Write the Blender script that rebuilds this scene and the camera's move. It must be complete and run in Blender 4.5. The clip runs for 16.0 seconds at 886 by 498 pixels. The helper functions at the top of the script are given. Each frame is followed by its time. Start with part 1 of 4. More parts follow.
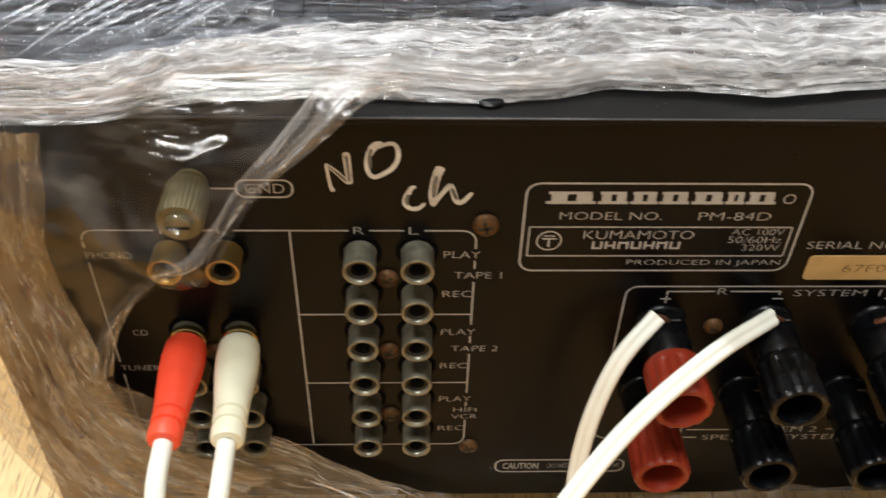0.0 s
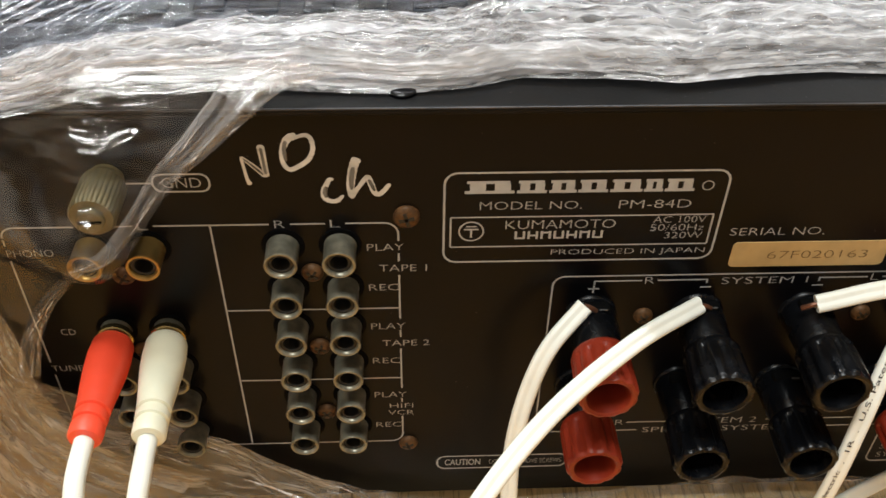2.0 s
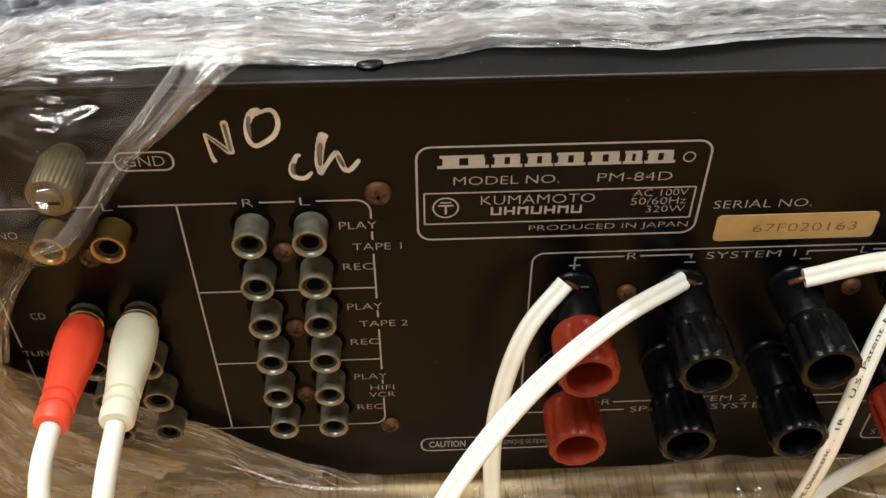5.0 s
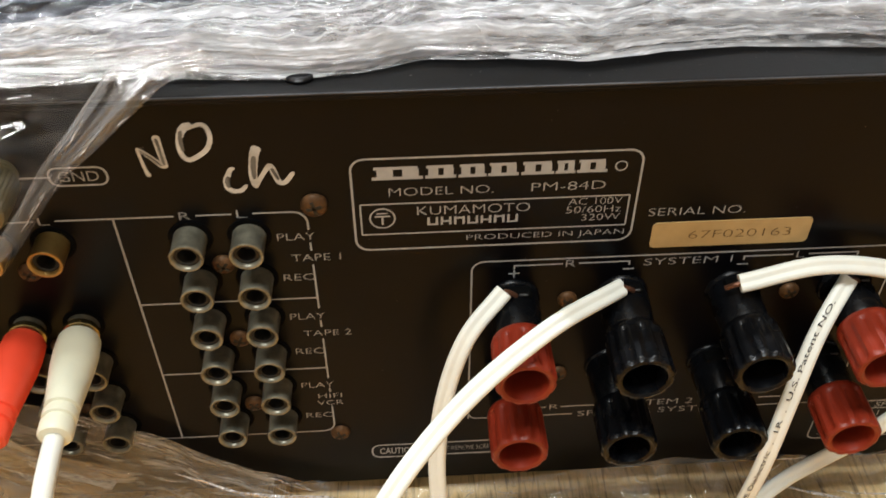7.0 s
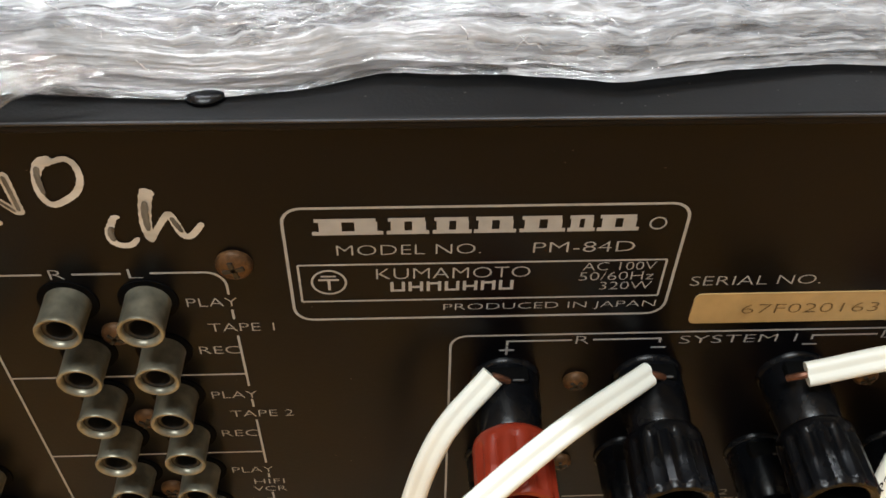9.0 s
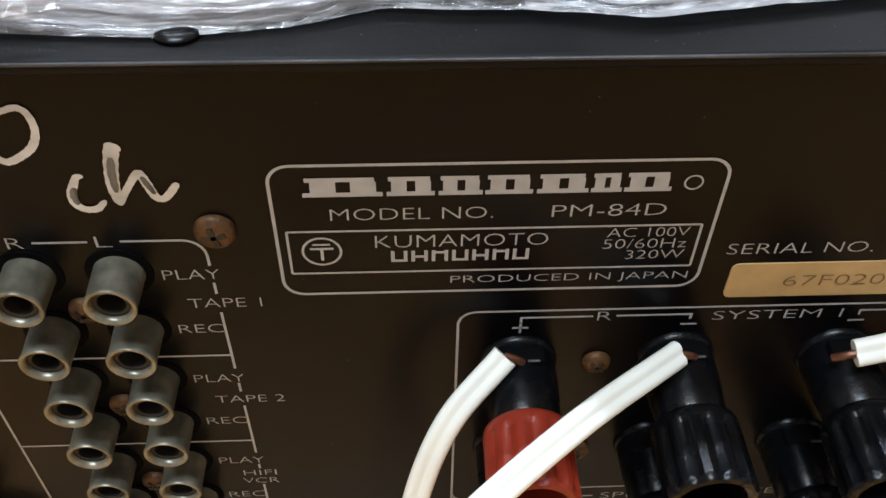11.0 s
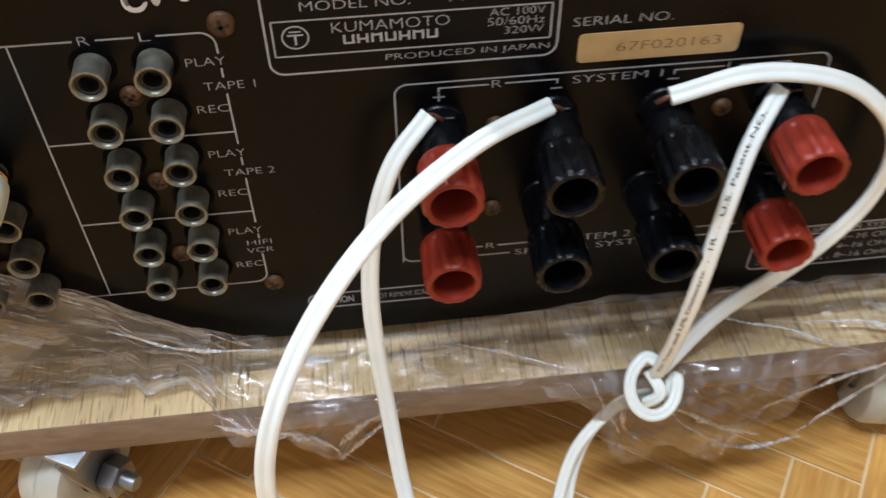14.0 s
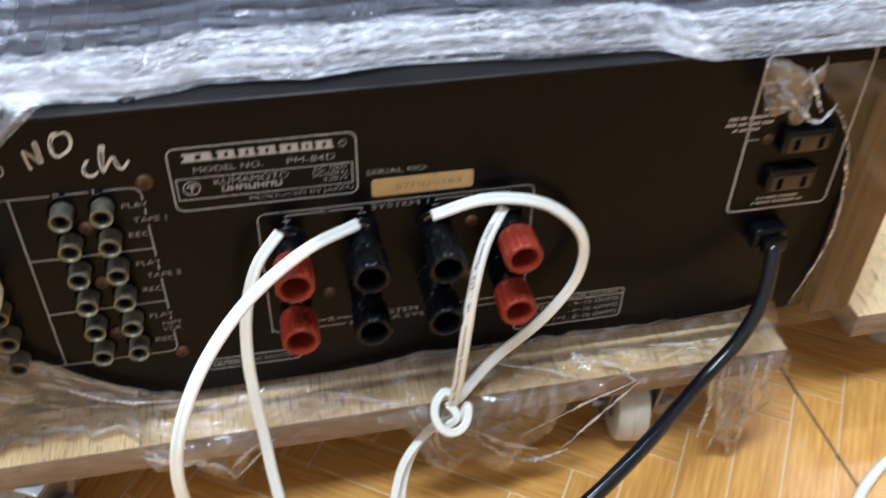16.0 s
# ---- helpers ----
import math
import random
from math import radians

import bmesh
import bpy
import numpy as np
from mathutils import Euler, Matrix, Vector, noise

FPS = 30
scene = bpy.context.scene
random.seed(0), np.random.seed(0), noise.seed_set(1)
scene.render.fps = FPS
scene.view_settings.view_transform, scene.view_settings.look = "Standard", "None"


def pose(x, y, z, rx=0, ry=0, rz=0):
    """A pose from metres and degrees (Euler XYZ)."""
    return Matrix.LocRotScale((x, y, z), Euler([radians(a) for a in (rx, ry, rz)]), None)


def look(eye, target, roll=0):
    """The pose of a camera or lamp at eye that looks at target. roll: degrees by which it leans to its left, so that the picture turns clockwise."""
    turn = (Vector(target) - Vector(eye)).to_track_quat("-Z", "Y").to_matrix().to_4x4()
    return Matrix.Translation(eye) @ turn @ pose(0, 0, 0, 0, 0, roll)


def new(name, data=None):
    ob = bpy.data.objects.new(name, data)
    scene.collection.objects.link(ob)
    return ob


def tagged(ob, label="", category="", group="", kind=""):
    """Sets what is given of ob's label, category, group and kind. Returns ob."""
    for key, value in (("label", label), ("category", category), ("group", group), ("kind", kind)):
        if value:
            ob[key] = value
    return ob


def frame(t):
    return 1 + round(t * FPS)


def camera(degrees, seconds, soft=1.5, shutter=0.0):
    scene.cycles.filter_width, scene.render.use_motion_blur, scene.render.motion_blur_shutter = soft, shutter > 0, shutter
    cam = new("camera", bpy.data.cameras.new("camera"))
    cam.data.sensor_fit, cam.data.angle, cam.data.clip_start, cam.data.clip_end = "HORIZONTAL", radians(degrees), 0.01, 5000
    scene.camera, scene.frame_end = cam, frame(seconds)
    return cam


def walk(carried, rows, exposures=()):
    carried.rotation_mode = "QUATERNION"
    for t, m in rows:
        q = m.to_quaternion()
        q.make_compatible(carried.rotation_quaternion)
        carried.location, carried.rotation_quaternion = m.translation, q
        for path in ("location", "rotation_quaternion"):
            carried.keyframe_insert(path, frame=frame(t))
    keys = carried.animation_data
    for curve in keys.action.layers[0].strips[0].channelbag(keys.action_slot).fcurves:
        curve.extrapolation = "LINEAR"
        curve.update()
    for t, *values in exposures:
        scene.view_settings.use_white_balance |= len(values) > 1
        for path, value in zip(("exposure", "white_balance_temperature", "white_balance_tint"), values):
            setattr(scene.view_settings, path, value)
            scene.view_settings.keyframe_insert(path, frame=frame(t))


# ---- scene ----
# ==== camera ====
cam = camera(51.05, 16.0, shutter=0.5)
ROWS = [  # seconds, eye, yaw, pitch, roll
    (0, -0.02985, -0.17651, 0.34698, -2.655, -41.972, 1.822),
    (0.5, -0.01735, -0.17903, 0.34278, -3.042, -41.558, 1.974),
    (1, -0.01668, -0.17910, 0.34177, -3.545, -41.287, 2.547),
    (1.5, -0.01719, -0.17991, 0.34261, -3.506, -41.093, 2.188),
    (2, -0.01118, -0.18059, 0.34333, -2.972, -41.182, 1.057),
    (2.5, -0.00409, -0.17798, 0.34160, -2.430, -41.393, 0.107),
    (3, -0.00188, -0.17587, 0.33887, -2.474, -41.553, 0.064),
    (3.5, -0.00625, -0.17533, 0.33589, -2.546, -41.716, 0.326),
    (3.7, -0.00774, -0.17446, 0.33435, -2.717, -41.814, 0.491),
    (5.8, 0.00250, -0.17984, 0.33983, -2.181, -42.565, -0.569),
    (6, 0.00334, -0.18091, 0.33973, -2.538, -42.604, -0.333),
    (6.5, 0.00385, -0.18293, 0.34286, -3.111, -42.563, -0.102),
    (7, 0.01058, -0.17642, 0.34151, -3.187, -42.469, -0.193),
    (7.5, 0.01739, -0.16024, 0.34235, -2.517, -42.656, -0.113),
    (8, 0.02698, -0.13450, 0.33327, -1.976, -44.261, -0.345),
    (8.5, 0.02481, -0.12277, 0.32149, -2.583, -45.274, 0.492),
    (9, 0.01969, -0.11561, 0.31661, -3.163, -45.417, 1.295),
    (11.5, 0.01901, -0.10477, 0.29964, -3.226, -46.394, 0.986),
    (12, 0.01728, -0.10615, 0.30123, -3.518, -46.262, 0.934),
    (12.5, 0.02085, -0.11757, 0.31078, -3.497, -46.424, 0.226),
    (13, 0.01754, -0.13546, 0.31177, -3.942, -46.747, -0.162),
    (13.5, 0.01754, -0.16228, 0.31163, -4.922, -47.575, -0.521),
    (14, 0.01908, -0.18843, 0.31901, -6.348, -47.494, -0.550),
    (14.5, 0.02427, -0.21564, 0.34515, -8.725, -46.110, 0.095),
    (15, 0.02014, -0.23712, 0.35713, -9.355, -44.700, 0.736),
    (15.5, 0.02293, -0.27436, 0.37267, -10.540, -42.764, 1.364),
    (16, 0.03542, -0.29716, 0.40571, -13.079, -40.528, 1.574),
]
EXPO = [(0.0,-0.31,6350,8),(9.0,-0.33,6100,8),(11.5,-0.27,5450,8.5),(12.6,-0.24,5600,9),(13.6,-0.34,5200,9),(16.0,-0.22,5150,9)]
walk(cam, [(t, Matrix.Translation((x, y, z)) @ pose(0, 0, 0, 0, 0, yaw) @ pose(0, 0, 0, 90 + pitch) @ pose(0, 0, 0, 0, 0, roll)) for t, x, y, z, yaw, pitch, roll in ROWS], EXPO)
# ==== end camera ====
# ==== world, lamps ====
world = bpy.data.worlds.new("room_air")
scene.world = world
world.use_nodes = True
world.node_tree.nodes["Background"].inputs[0].default_value = (0.85, 0.87, 0.9, 1)
world.node_tree.nodes["Background"].inputs[1].default_value = 0.05


def area(name, eye, target, sx, sy, power, colour):
    lamp = bpy.data.lights.new(name, "AREA")
    lamp.shape, lamp.size, lamp.size_y, lamp.energy, lamp.color = "RECTANGLE", sx, sy, power, colour
    ob = new(name, lamp)
    ob.matrix_world = look(eye, target)
    return ob


# unseen ceiling tubes in rows, placed and sized to brighten film, leads and floor
area("ceiling_tube_lamp", (-0.6, 0.9, 2.62), (-0.6, 0.9, 0), 1.2, 0.09, 50, (0.97, 0.98, 1.0))
area("ceiling_tube_lamp", (0.9, 0.9, 2.62), (0.9, 0.9, 0), 1.2, 0.09, 15, (0.97, 0.98, 1.0))
area("ceiling_tube_lamp", (-0.38, -0.55, 2.62), (-0.38, -0.55, 0), 1.2, 0.45, 74, (0.97, 0.99, 0.97))
area("ceiling_tube_lamp", (-1.2, 1.9, 2.62), (-1.2, 1.9, 0), 1.2, 0.09, 24, (0.92, 0.96, 1.0))
area("ceiling_tube_lamp", (1.75, 1.75, 2.62), (1.75, 1.75, 0), 1.2, 0.12, 34, (0.92, 0.96, 1.0))

# ==== materials ====
def mat(name, colour, rough=0.5, metal=0.0, spots=0.15, scale=60.0, bump=0.1, bump_scale=400.0, stretch=(1, 1, 1), coat=0.0, spec=0.5):
    """A principled surface whose colour drifts at two scales, with fine relief."""
    m = bpy.data.materials.new(name)
    m.use_nodes = True
    n, l = m.node_tree.nodes, m.node_tree.links
    b = n["Principled BSDF"]
    co = n.new("ShaderNodeTexCoord")
    mp = n.new("ShaderNodeMapping")
    mp.inputs["Scale"].default_value = stretch
    l.new(co.outputs["Object"], mp.inputs[0])
    big, fine = n.new("ShaderNodeTexNoise"), n.new("ShaderNodeTexNoise")
    big.inputs["Scale"].default_value, big.inputs["Detail"].default_value = scale, 5
    fine.inputs["Scale"].default_value, fine.inputs["Detail"].default_value = bump_scale, 4
    l.new(mp.outputs[0], big.inputs[0]), l.new(mp.outputs[0], fine.inputs[0])
    ramp = n.new("ShaderNodeMapRange")
    ramp.inputs[1].default_value, ramp.inputs[2].default_value = 0.3, 0.7
    ramp.inputs[3].default_value, ramp.inputs[4].default_value = 1 - spots, 1 + spots
    l.new(big.outputs[0], ramp.inputs[0])
    mul = n.new("ShaderNodeMix")
    mul.data_type, mul.blend_type = "RGBA", "MULTIPLY"
    mul.inputs[0].default_value = 1
    mul.inputs[6].default_value = (*colour, 1)
    l.new(ramp.outputs[0], mul.inputs[7])
    l.new(mul.outputs[2], b.inputs["Base Color"])
    rr = n.new("ShaderNodeMapRange")
    rr.inputs[3].default_value, rr.inputs[4].default_value = max(0.02, rough * 0.8), min(1, rough * 1.2)
    l.new(big.outputs[0], rr.inputs[0]), l.new(rr.outputs[0], b.inputs["Roughness"])
    bp = n.new("ShaderNodeBump")
    bp.inputs["Strength"].default_value, bp.inputs["Distance"].default_value = bump, 0.0004
    l.new(fine.outputs[0], bp.inputs["Height"]), l.new(bp.outputs[0], b.inputs["Normal"])
    b.inputs["Metallic"].default_value = metal
    b.inputs["Coat Weight"].default_value = coat
    b.inputs["Specular IOR Level"].default_value = spec
    return m


def wood(name, light, dark, stretch, scale=30.0, rough=0.5, per_piece=0.0, contrast=(0.35, 0.65)):
    """Wood with long grain, dark pores, and a tone of its own for each piece."""
    m = mat(name, light, rough, 0, 0.1, 8, 0.25, 300, stretch)
    n, l = m.node_tree.nodes, m.node_tree.links
    b = n["Principled BSDF"]
    old = b.inputs["Base Color"].links[0].from_socket
    mp = [x for x in n if x.type == "MAPPING"][0]
    grain = n.new("ShaderNodeTexNoise")
    grain.inputs["Scale"].default_value, grain.inputs["Detail"].default_value, grain.inputs["Distortion"].default_value = scale, 6, 0.6
    l.new(mp.outputs[0], grain.inputs[0])
    r = n.new("ShaderNodeMapRange")
    r.inputs[1].default_value, r.inputs[2].default_value = contrast
    l.new(grain.outputs[0], r.inputs[0])
    mix = n.new("ShaderNodeMix")
    mix.data_type = "RGBA"
    l.new(r.outputs[0], mix.inputs[0])
    l.new(old, mix.inputs[6])
    mix.inputs[7].default_value = (*dark, 1)
    out = mix.outputs[2]
    if per_piece:
        info = n.new("ShaderNodeObjectInfo")
        rr = n.new("ShaderNodeMapRange")
        rr.inputs[3].default_value, rr.inputs[4].default_value = 1 - per_piece, 1 + per_piece
        l.new(info.outputs["Random"], rr.inputs[0])
        mul = n.new("ShaderNodeMix")
        mul.data_type, mul.blend_type = "RGBA", "MULTIPLY"
        mul.inputs[0].default_value = 1
        l.new(out, mul.inputs[6]), l.new(rr.outputs[0], mul.inputs[7])
        out = mul.outputs[2]
    l.new(out, b.inputs["Base Color"])
    return m


def film_mat(name, clear, milky, scale, rough=0.12, bump=0.6, stretch=(1, 1, 1), tint=(0.8, 0.82, 0.86), weight=0.4, line=0.05, sheen_range=(0.02, 0.22), broken=0.03, turn=0.0, through_colour=(1, 1, 1)):
    """Stretch film: clear plastic with a gloss; milky lines along the creases paint in their glints."""
    m = bpy.data.materials.new(name)
    m.use_nodes = True
    n, l = m.node_tree.nodes, m.node_tree.links
    b = n["Principled BSDF"]
    b.inputs["Base Color"].default_value = (*tint, 1)
    b.inputs["Roughness"].default_value = rough
    b.inputs["Specular IOR Level"].default_value = 0.6
    co, mp = n.new("ShaderNodeTexCoord"), n.new("ShaderNodeMapping")
    mp.inputs["Scale"].default_value = stretch
    mp.inputs["Rotation"].default_value = (0, radians(turn), 0)
    l.new(co.outputs["Object"], mp.inputs[0])
    crease = n.new("ShaderNodeTexNoise")
    crease.inputs["Scale"].default_value, crease.inputs["Detail"].default_value, crease.inputs["Distortion"].default_value = scale, 6, 1.2
    l.new(mp.outputs[0], crease.inputs[0])
    sub = n.new("ShaderNodeMath")
    sub.operation = "SUBTRACT"
    sub.inputs[1].default_value = 0.5
    ab = n.new("ShaderNodeMath")
    ab.operation = "ABSOLUTE"
    l.new(crease.outputs[0], sub.inputs[0]), l.new(sub.outputs[0], ab.inputs[0])
    r = n.new("ShaderNodeMapRange")
    r.inputs[1].default_value, r.inputs[2].default_value = 0.0, line
    r.inputs[3].default_value, r.inputs[4].default_value = milky, 1 - clear if clear < 1 else 0
    patch = n.new("ShaderNodeTexNoise")
    patch.inputs["Scale"].default_value, patch.inputs["Detail"].default_value = scale * 0.55, 3
    shift = n.new("ShaderNodeMapping")
    shift.inputs["Location"].default_value = (3.1, 1.7, 5.3)
    l.new(mp.outputs[0], shift.inputs[0]), l.new(shift.outputs[0], patch.inputs[0])
    gap = n.new("ShaderNodeMapRange")
    gap.inputs[1].default_value, gap.inputs[2].default_value = 0.42, 0.58
    gap.inputs[3].default_value, gap.inputs[4].default_value = broken, 0.0
    l.new(patch.outputs[0], gap.inputs[0])
    both = n.new("ShaderNodeMath")
    l.new(ab.outputs[0], both.inputs[0]), l.new(gap.outputs[0], both.inputs[1]), l.new(both.outputs[0], r.inputs[0])
    crinkle = n.new("ShaderNodeTexNoise")
    crinkle.inputs["Scale"].default_value, crinkle.inputs["Detail"].default_value = scale * 4.5, 3
    l.new(mp.outputs[0], crinkle.inputs[0])
    small = n.new("ShaderNodeBump")
    small.inputs["Strength"].default_value, small.inputs["Distance"].default_value = bump * 0.7, 0.0008
    l.new(crinkle.outputs[0], small.inputs["Height"])
    bp = n.new("ShaderNodeBump")
    bp.inputs["Strength"].default_value, bp.inputs["Distance"].default_value = bump, 0.002
    l.new(small.outputs[0], bp.inputs["Normal"])
    l.new(crease.outputs[0], bp.inputs["Height"]), l.new(bp.outputs[0], b.inputs["Normal"])
    gloss = n.new("ShaderNodeBsdfGlossy")
    gloss.inputs["Roughness"].default_value = rough
    l.new(bp.outputs[0], gloss.inputs["Normal"])
    clearing = n.new("ShaderNodeBsdfTransparent")
    clearing.inputs[0].default_value = (*through_colour, 1)
    lw = n.new("ShaderNodeLayerWeight")
    lw.inputs[0].default_value = weight
    l.new(bp.outputs[0], lw.inputs["Normal"])
    sheen = n.new("ShaderNodeMixShader")
    lr = n.new("ShaderNodeMapRange")
    lr.inputs[3].default_value, lr.inputs[4].default_value = sheen_range
    l.new(lw.outputs["Fresnel"], lr.inputs[0])
    l.new(lr.outputs[0], sheen.inputs[0]), l.new(clearing.outputs[0], sheen.inputs[1]), l.new(gloss.outputs[0], sheen.inputs[2])
    mix = n.new("ShaderNodeMixShader")
    l.new(r.outputs[0], mix.inputs[0]), l.new(sheen.outputs[0], mix.inputs[1]), l.new(b.outputs[0], mix.inputs[2])
    l.new(mix.outputs[0], n["Material Output"].inputs[0])
    return m


def streak_film(name, lo, hi, scale, tint, rough=0.12, bump=0.5, gloss=(0.05, 0.5), ramp=(0.40, 0.66), behind=(1, 1, 1), fibre=0.4, twist=0.12, short=1.0):
    """Stretch film by the lengths of its sheet: clear and glossy, with a milky veil drawn out in streaks along its folds."""
    m = bpy.data.materials.new(name)
    m.use_nodes = True
    n, l = m.node_tree.nodes, m.node_tree.links
    b = n["Principled BSDF"]
    b.inputs["Base Color"].default_value = (*tint, 1)
    b.inputs["Roughness"].default_value = max(rough, 0.2)
    co = n.new("ShaderNodeUVMap")
    co.uv_map = "lengths"

    def noise(k, detail, shift, cut=1.0):
        mp, tx = n.new("ShaderNodeMapping"), n.new("ShaderNodeTexNoise")
        mp.inputs["Scale"].default_value = (scale[0] * k * cut, scale[1] * k, 1)
        mp.inputs["Location"].default_value = (shift, shift * 0.7, shift)
        tx.inputs["Scale"].default_value, tx.inputs["Detail"].default_value, tx.inputs["Distortion"].default_value = 1, detail, twist
        l.new(co.outputs[0], mp.inputs[0]), l.new(mp.outputs[0], tx.inputs[0])
        return tx.outputs[0]

    def ranged(value, a, c, d, e):
        r = n.new("ShaderNodeMapRange")
        for k, x in enumerate((a, c, d, e)):
            r.inputs[k + 1].default_value = x
        l.new(value, r.inputs[0])
        return r.outputs[0]

    def mixed(fac, one, two):
        x = n.new("ShaderNodeMixShader")
        if isinstance(fac, float):
            x.inputs[0].default_value = fac
        else:
            l.new(fac, x.inputs[0])
        l.new(one, x.inputs[1]), l.new(two, x.inputs[2])
        return x.outputs[0]

    broad, fine = noise(1, 5, 2.3), noise(3.4, 4, 7.1, short)
    veil = n.new("ShaderNodeMath")
    l.new(ranged(broad, *ramp, lo, lo + (hi - lo) * (1 - fibre)), veil.inputs[0]), l.new(ranged(fine, 0.48, 0.66, 0, (hi - lo) * fibre), veil.inputs[1])
    small, big = n.new("ShaderNodeBump"), n.new("ShaderNodeBump")
    small.inputs["Strength"].default_value, small.inputs["Distance"].default_value = bump * 0.6, 0.0006
    big.inputs["Strength"].default_value, big.inputs["Distance"].default_value = bump, 0.0018
    l.new(fine, small.inputs["Height"]), l.new(broad, big.inputs["Height"]), l.new(small.outputs[0], big.inputs["Normal"])
    shine, clearing, glow = n.new("ShaderNodeBsdfGlossy"), n.new("ShaderNodeBsdfTransparent"), n.new("ShaderNodeBsdfTranslucent")
    shine.inputs["Roughness"].default_value = rough
    clearing.inputs[0].default_value = (*behind, 1)
    glow.inputs[0].default_value = (*tint, 1)
    lw = n.new("ShaderNodeLayerWeight")
    lw.inputs[0].default_value = 0.4
    for node in (b, shine, lw):
        l.new(big.outputs[0], node.inputs["Normal"])
    skin = mixed(ranged(lw.outputs["Fresnel"], 0, 1, *gloss), clearing.outputs[0], shine.outputs[0])
    l.new(mixed(veil.outputs[0], skin, mixed(0.3, b.outputs[0], glow.outputs[0])), n["Material Output"].inputs[0])
    return m


PANEL = mat("brown_black_painted_steel", (0.0021, 0.0021, 0.0030), 0.30, 0.0, 0.3, 25, 0.05, 900, spec=0.115)
COVER = mat("charcoal_painted_steel", (0.0074, 0.0072, 0.0072), 0.42, 0.0, 0.25, 40, 0.12, 1500, spec=0.085)
rust_n, rust_l = COVER.node_tree.nodes, COVER.node_tree.links
rust_a, rust_b = rust_n.new("ShaderNodeTexNoise"), rust_n.new("ShaderNodeTexNoise")
rust_a.inputs["Scale"].default_value, rust_b.inputs["Scale"].default_value, rust_b.inputs["Detail"].default_value = 22, 420, 5
rust_co = [x for x in rust_n if x.type == "TEX_COORD"][0]
rust_l.new(rust_co.outputs["Object"], rust_a.inputs[0]), rust_l.new(rust_co.outputs["Object"], rust_b.inputs[0])
rust_where, rust_speck, rust_mix = rust_n.new("ShaderNodeMapRange"), rust_n.new("ShaderNodeMapRange"), rust_n.new("ShaderNodeMix")
rust_where.inputs[1].default_value, rust_where.inputs[2].default_value = 0.60, 0.70
rust_speck.inputs[1].default_value, rust_speck.inputs[2].default_value = 0.54, 0.60
rust_l.new(rust_a.outputs[0], rust_where.inputs[0]), rust_l.new(rust_b.outputs[0], rust_speck.inputs[0])
rust_l.new(rust_where.outputs[0], rust_speck.inputs[4])
rust_mix.data_type = "RGBA"
rust_l.new(rust_speck.outputs[0], rust_mix.inputs[0])
rust_cov = rust_n["Principled BSDF"].inputs["Base Color"]
rust_l.new(rust_cov.links[0].from_socket, rust_mix.inputs[6])
rust_mix.inputs[7].default_value = (0.075, 0.035, 0.016, 1)
rust_l.new(rust_mix.outputs[2], rust_cov)
PRINT = mat("off_white_screen_print", (0.355, 0.36, 0.36), 0.6, 0, 0.12, 300, 0.05)
DUST = mat("grey_dust", (0.10, 0.095, 0.085), 0.9, 0, 0.3, 500, 0.05)
PEN_THIN = mat("thin_dry_marker", (0.10, 0.098, 0.09), 0.6, 0, 0.75, 330, 0.2, 700, (3, 1, 0.35))
PEN = mat("white_marker_paint", (0.52, 0.515, 0.49), 0.45, 0, 0.28, 260, 0.3, 700, (0.4, 1, 1))
SOCKET = mat("brown_black_insulator", (0.022, 0.019, 0.015), 0.5, 0, 0.3, 400, 0.1, spec=0.25)
NICKEL = mat("dull_nickel", (0.205, 0.192, 0.142), 0.34, 0.5, 0.42, 260, 0.12)
GOLD = mat("worn_gold_plate", (0.36, 0.235, 0.075), 0.32, 0.75, 0.25, 150, 0.08)
BRASS = mat("tarnished_brass", (0.34, 0.25, 0.10), 0.25, 0.95, 0.3, 150, 0.1)
DULLPIN = mat("dull_tinned_pin", (0.07, 0.068, 0.066), 0.5, 0.6, 0.3, 300, 0.1)
WORN_GLINT = mat("worn_edge_highlight", (0.055, 0.056, 0.06), 0.35, 0.4, 0.95, 22, 0.2, 600, spec=0.3)
KNURL = mat("aged_nickel_knob", (0.135, 0.122, 0.066), 0.42, 0.4, 0.2, 120, 0.1)
COPPER = mat("rusty_copper_screw", (0.085, 0.042, 0.016), 0.5, 0.3, 0.5, 500, 0.4, 900, spec=0.25)
STEEL = mat("grey_zinc_steel", (0.3, 0.31, 0.32), 0.4, 0.9, 0.25, 80, 0.15)
BLACK = mat("black_plastic", (0.0028, 0.0030, 0.0037), 0.27, 0, 0.25, 120, 0.12, 900, spec=0.2)
HOLE = mat("matt_black_socket", (0.0025, 0.0025, 0.0025), 0.9, 0, 0.1, 60, 0.02, spec=0.05)
RED = mat("red_plastic", (0.21, 0.023, 0.009), 0.38, 0, 0.16, 120, 0.15, 700, spec=0.3)
REDPLUG = mat("soft_red_vinyl", (0.86, 0.075, 0.032), 0.42, 0, 0.06, 120, 0.1)
WHITE = mat("white_vinyl", (0.82, 0.835, 0.76), 0.4, 0, 0.05, 60, 0.08, 500)
CREAM = mat("cream_vinyl", (0.78, 0.77, 0.60), 0.42, 0, 0.06, 100, 0.1)
CORD = mat("black_rubber_cord", (0.006, 0.0065, 0.009), 0.17, 0, 0.2, 100, 0.08)
INK = mat("black_ink", (0.02, 0.02, 0.02), 0.6, 0, 0.2, 400, 0.02)
STICKER = mat("yellowed_paper_sticker", (0.44, 0.30, 0.125), 0.5, 0, 0.14, 120, 0.15, 500)
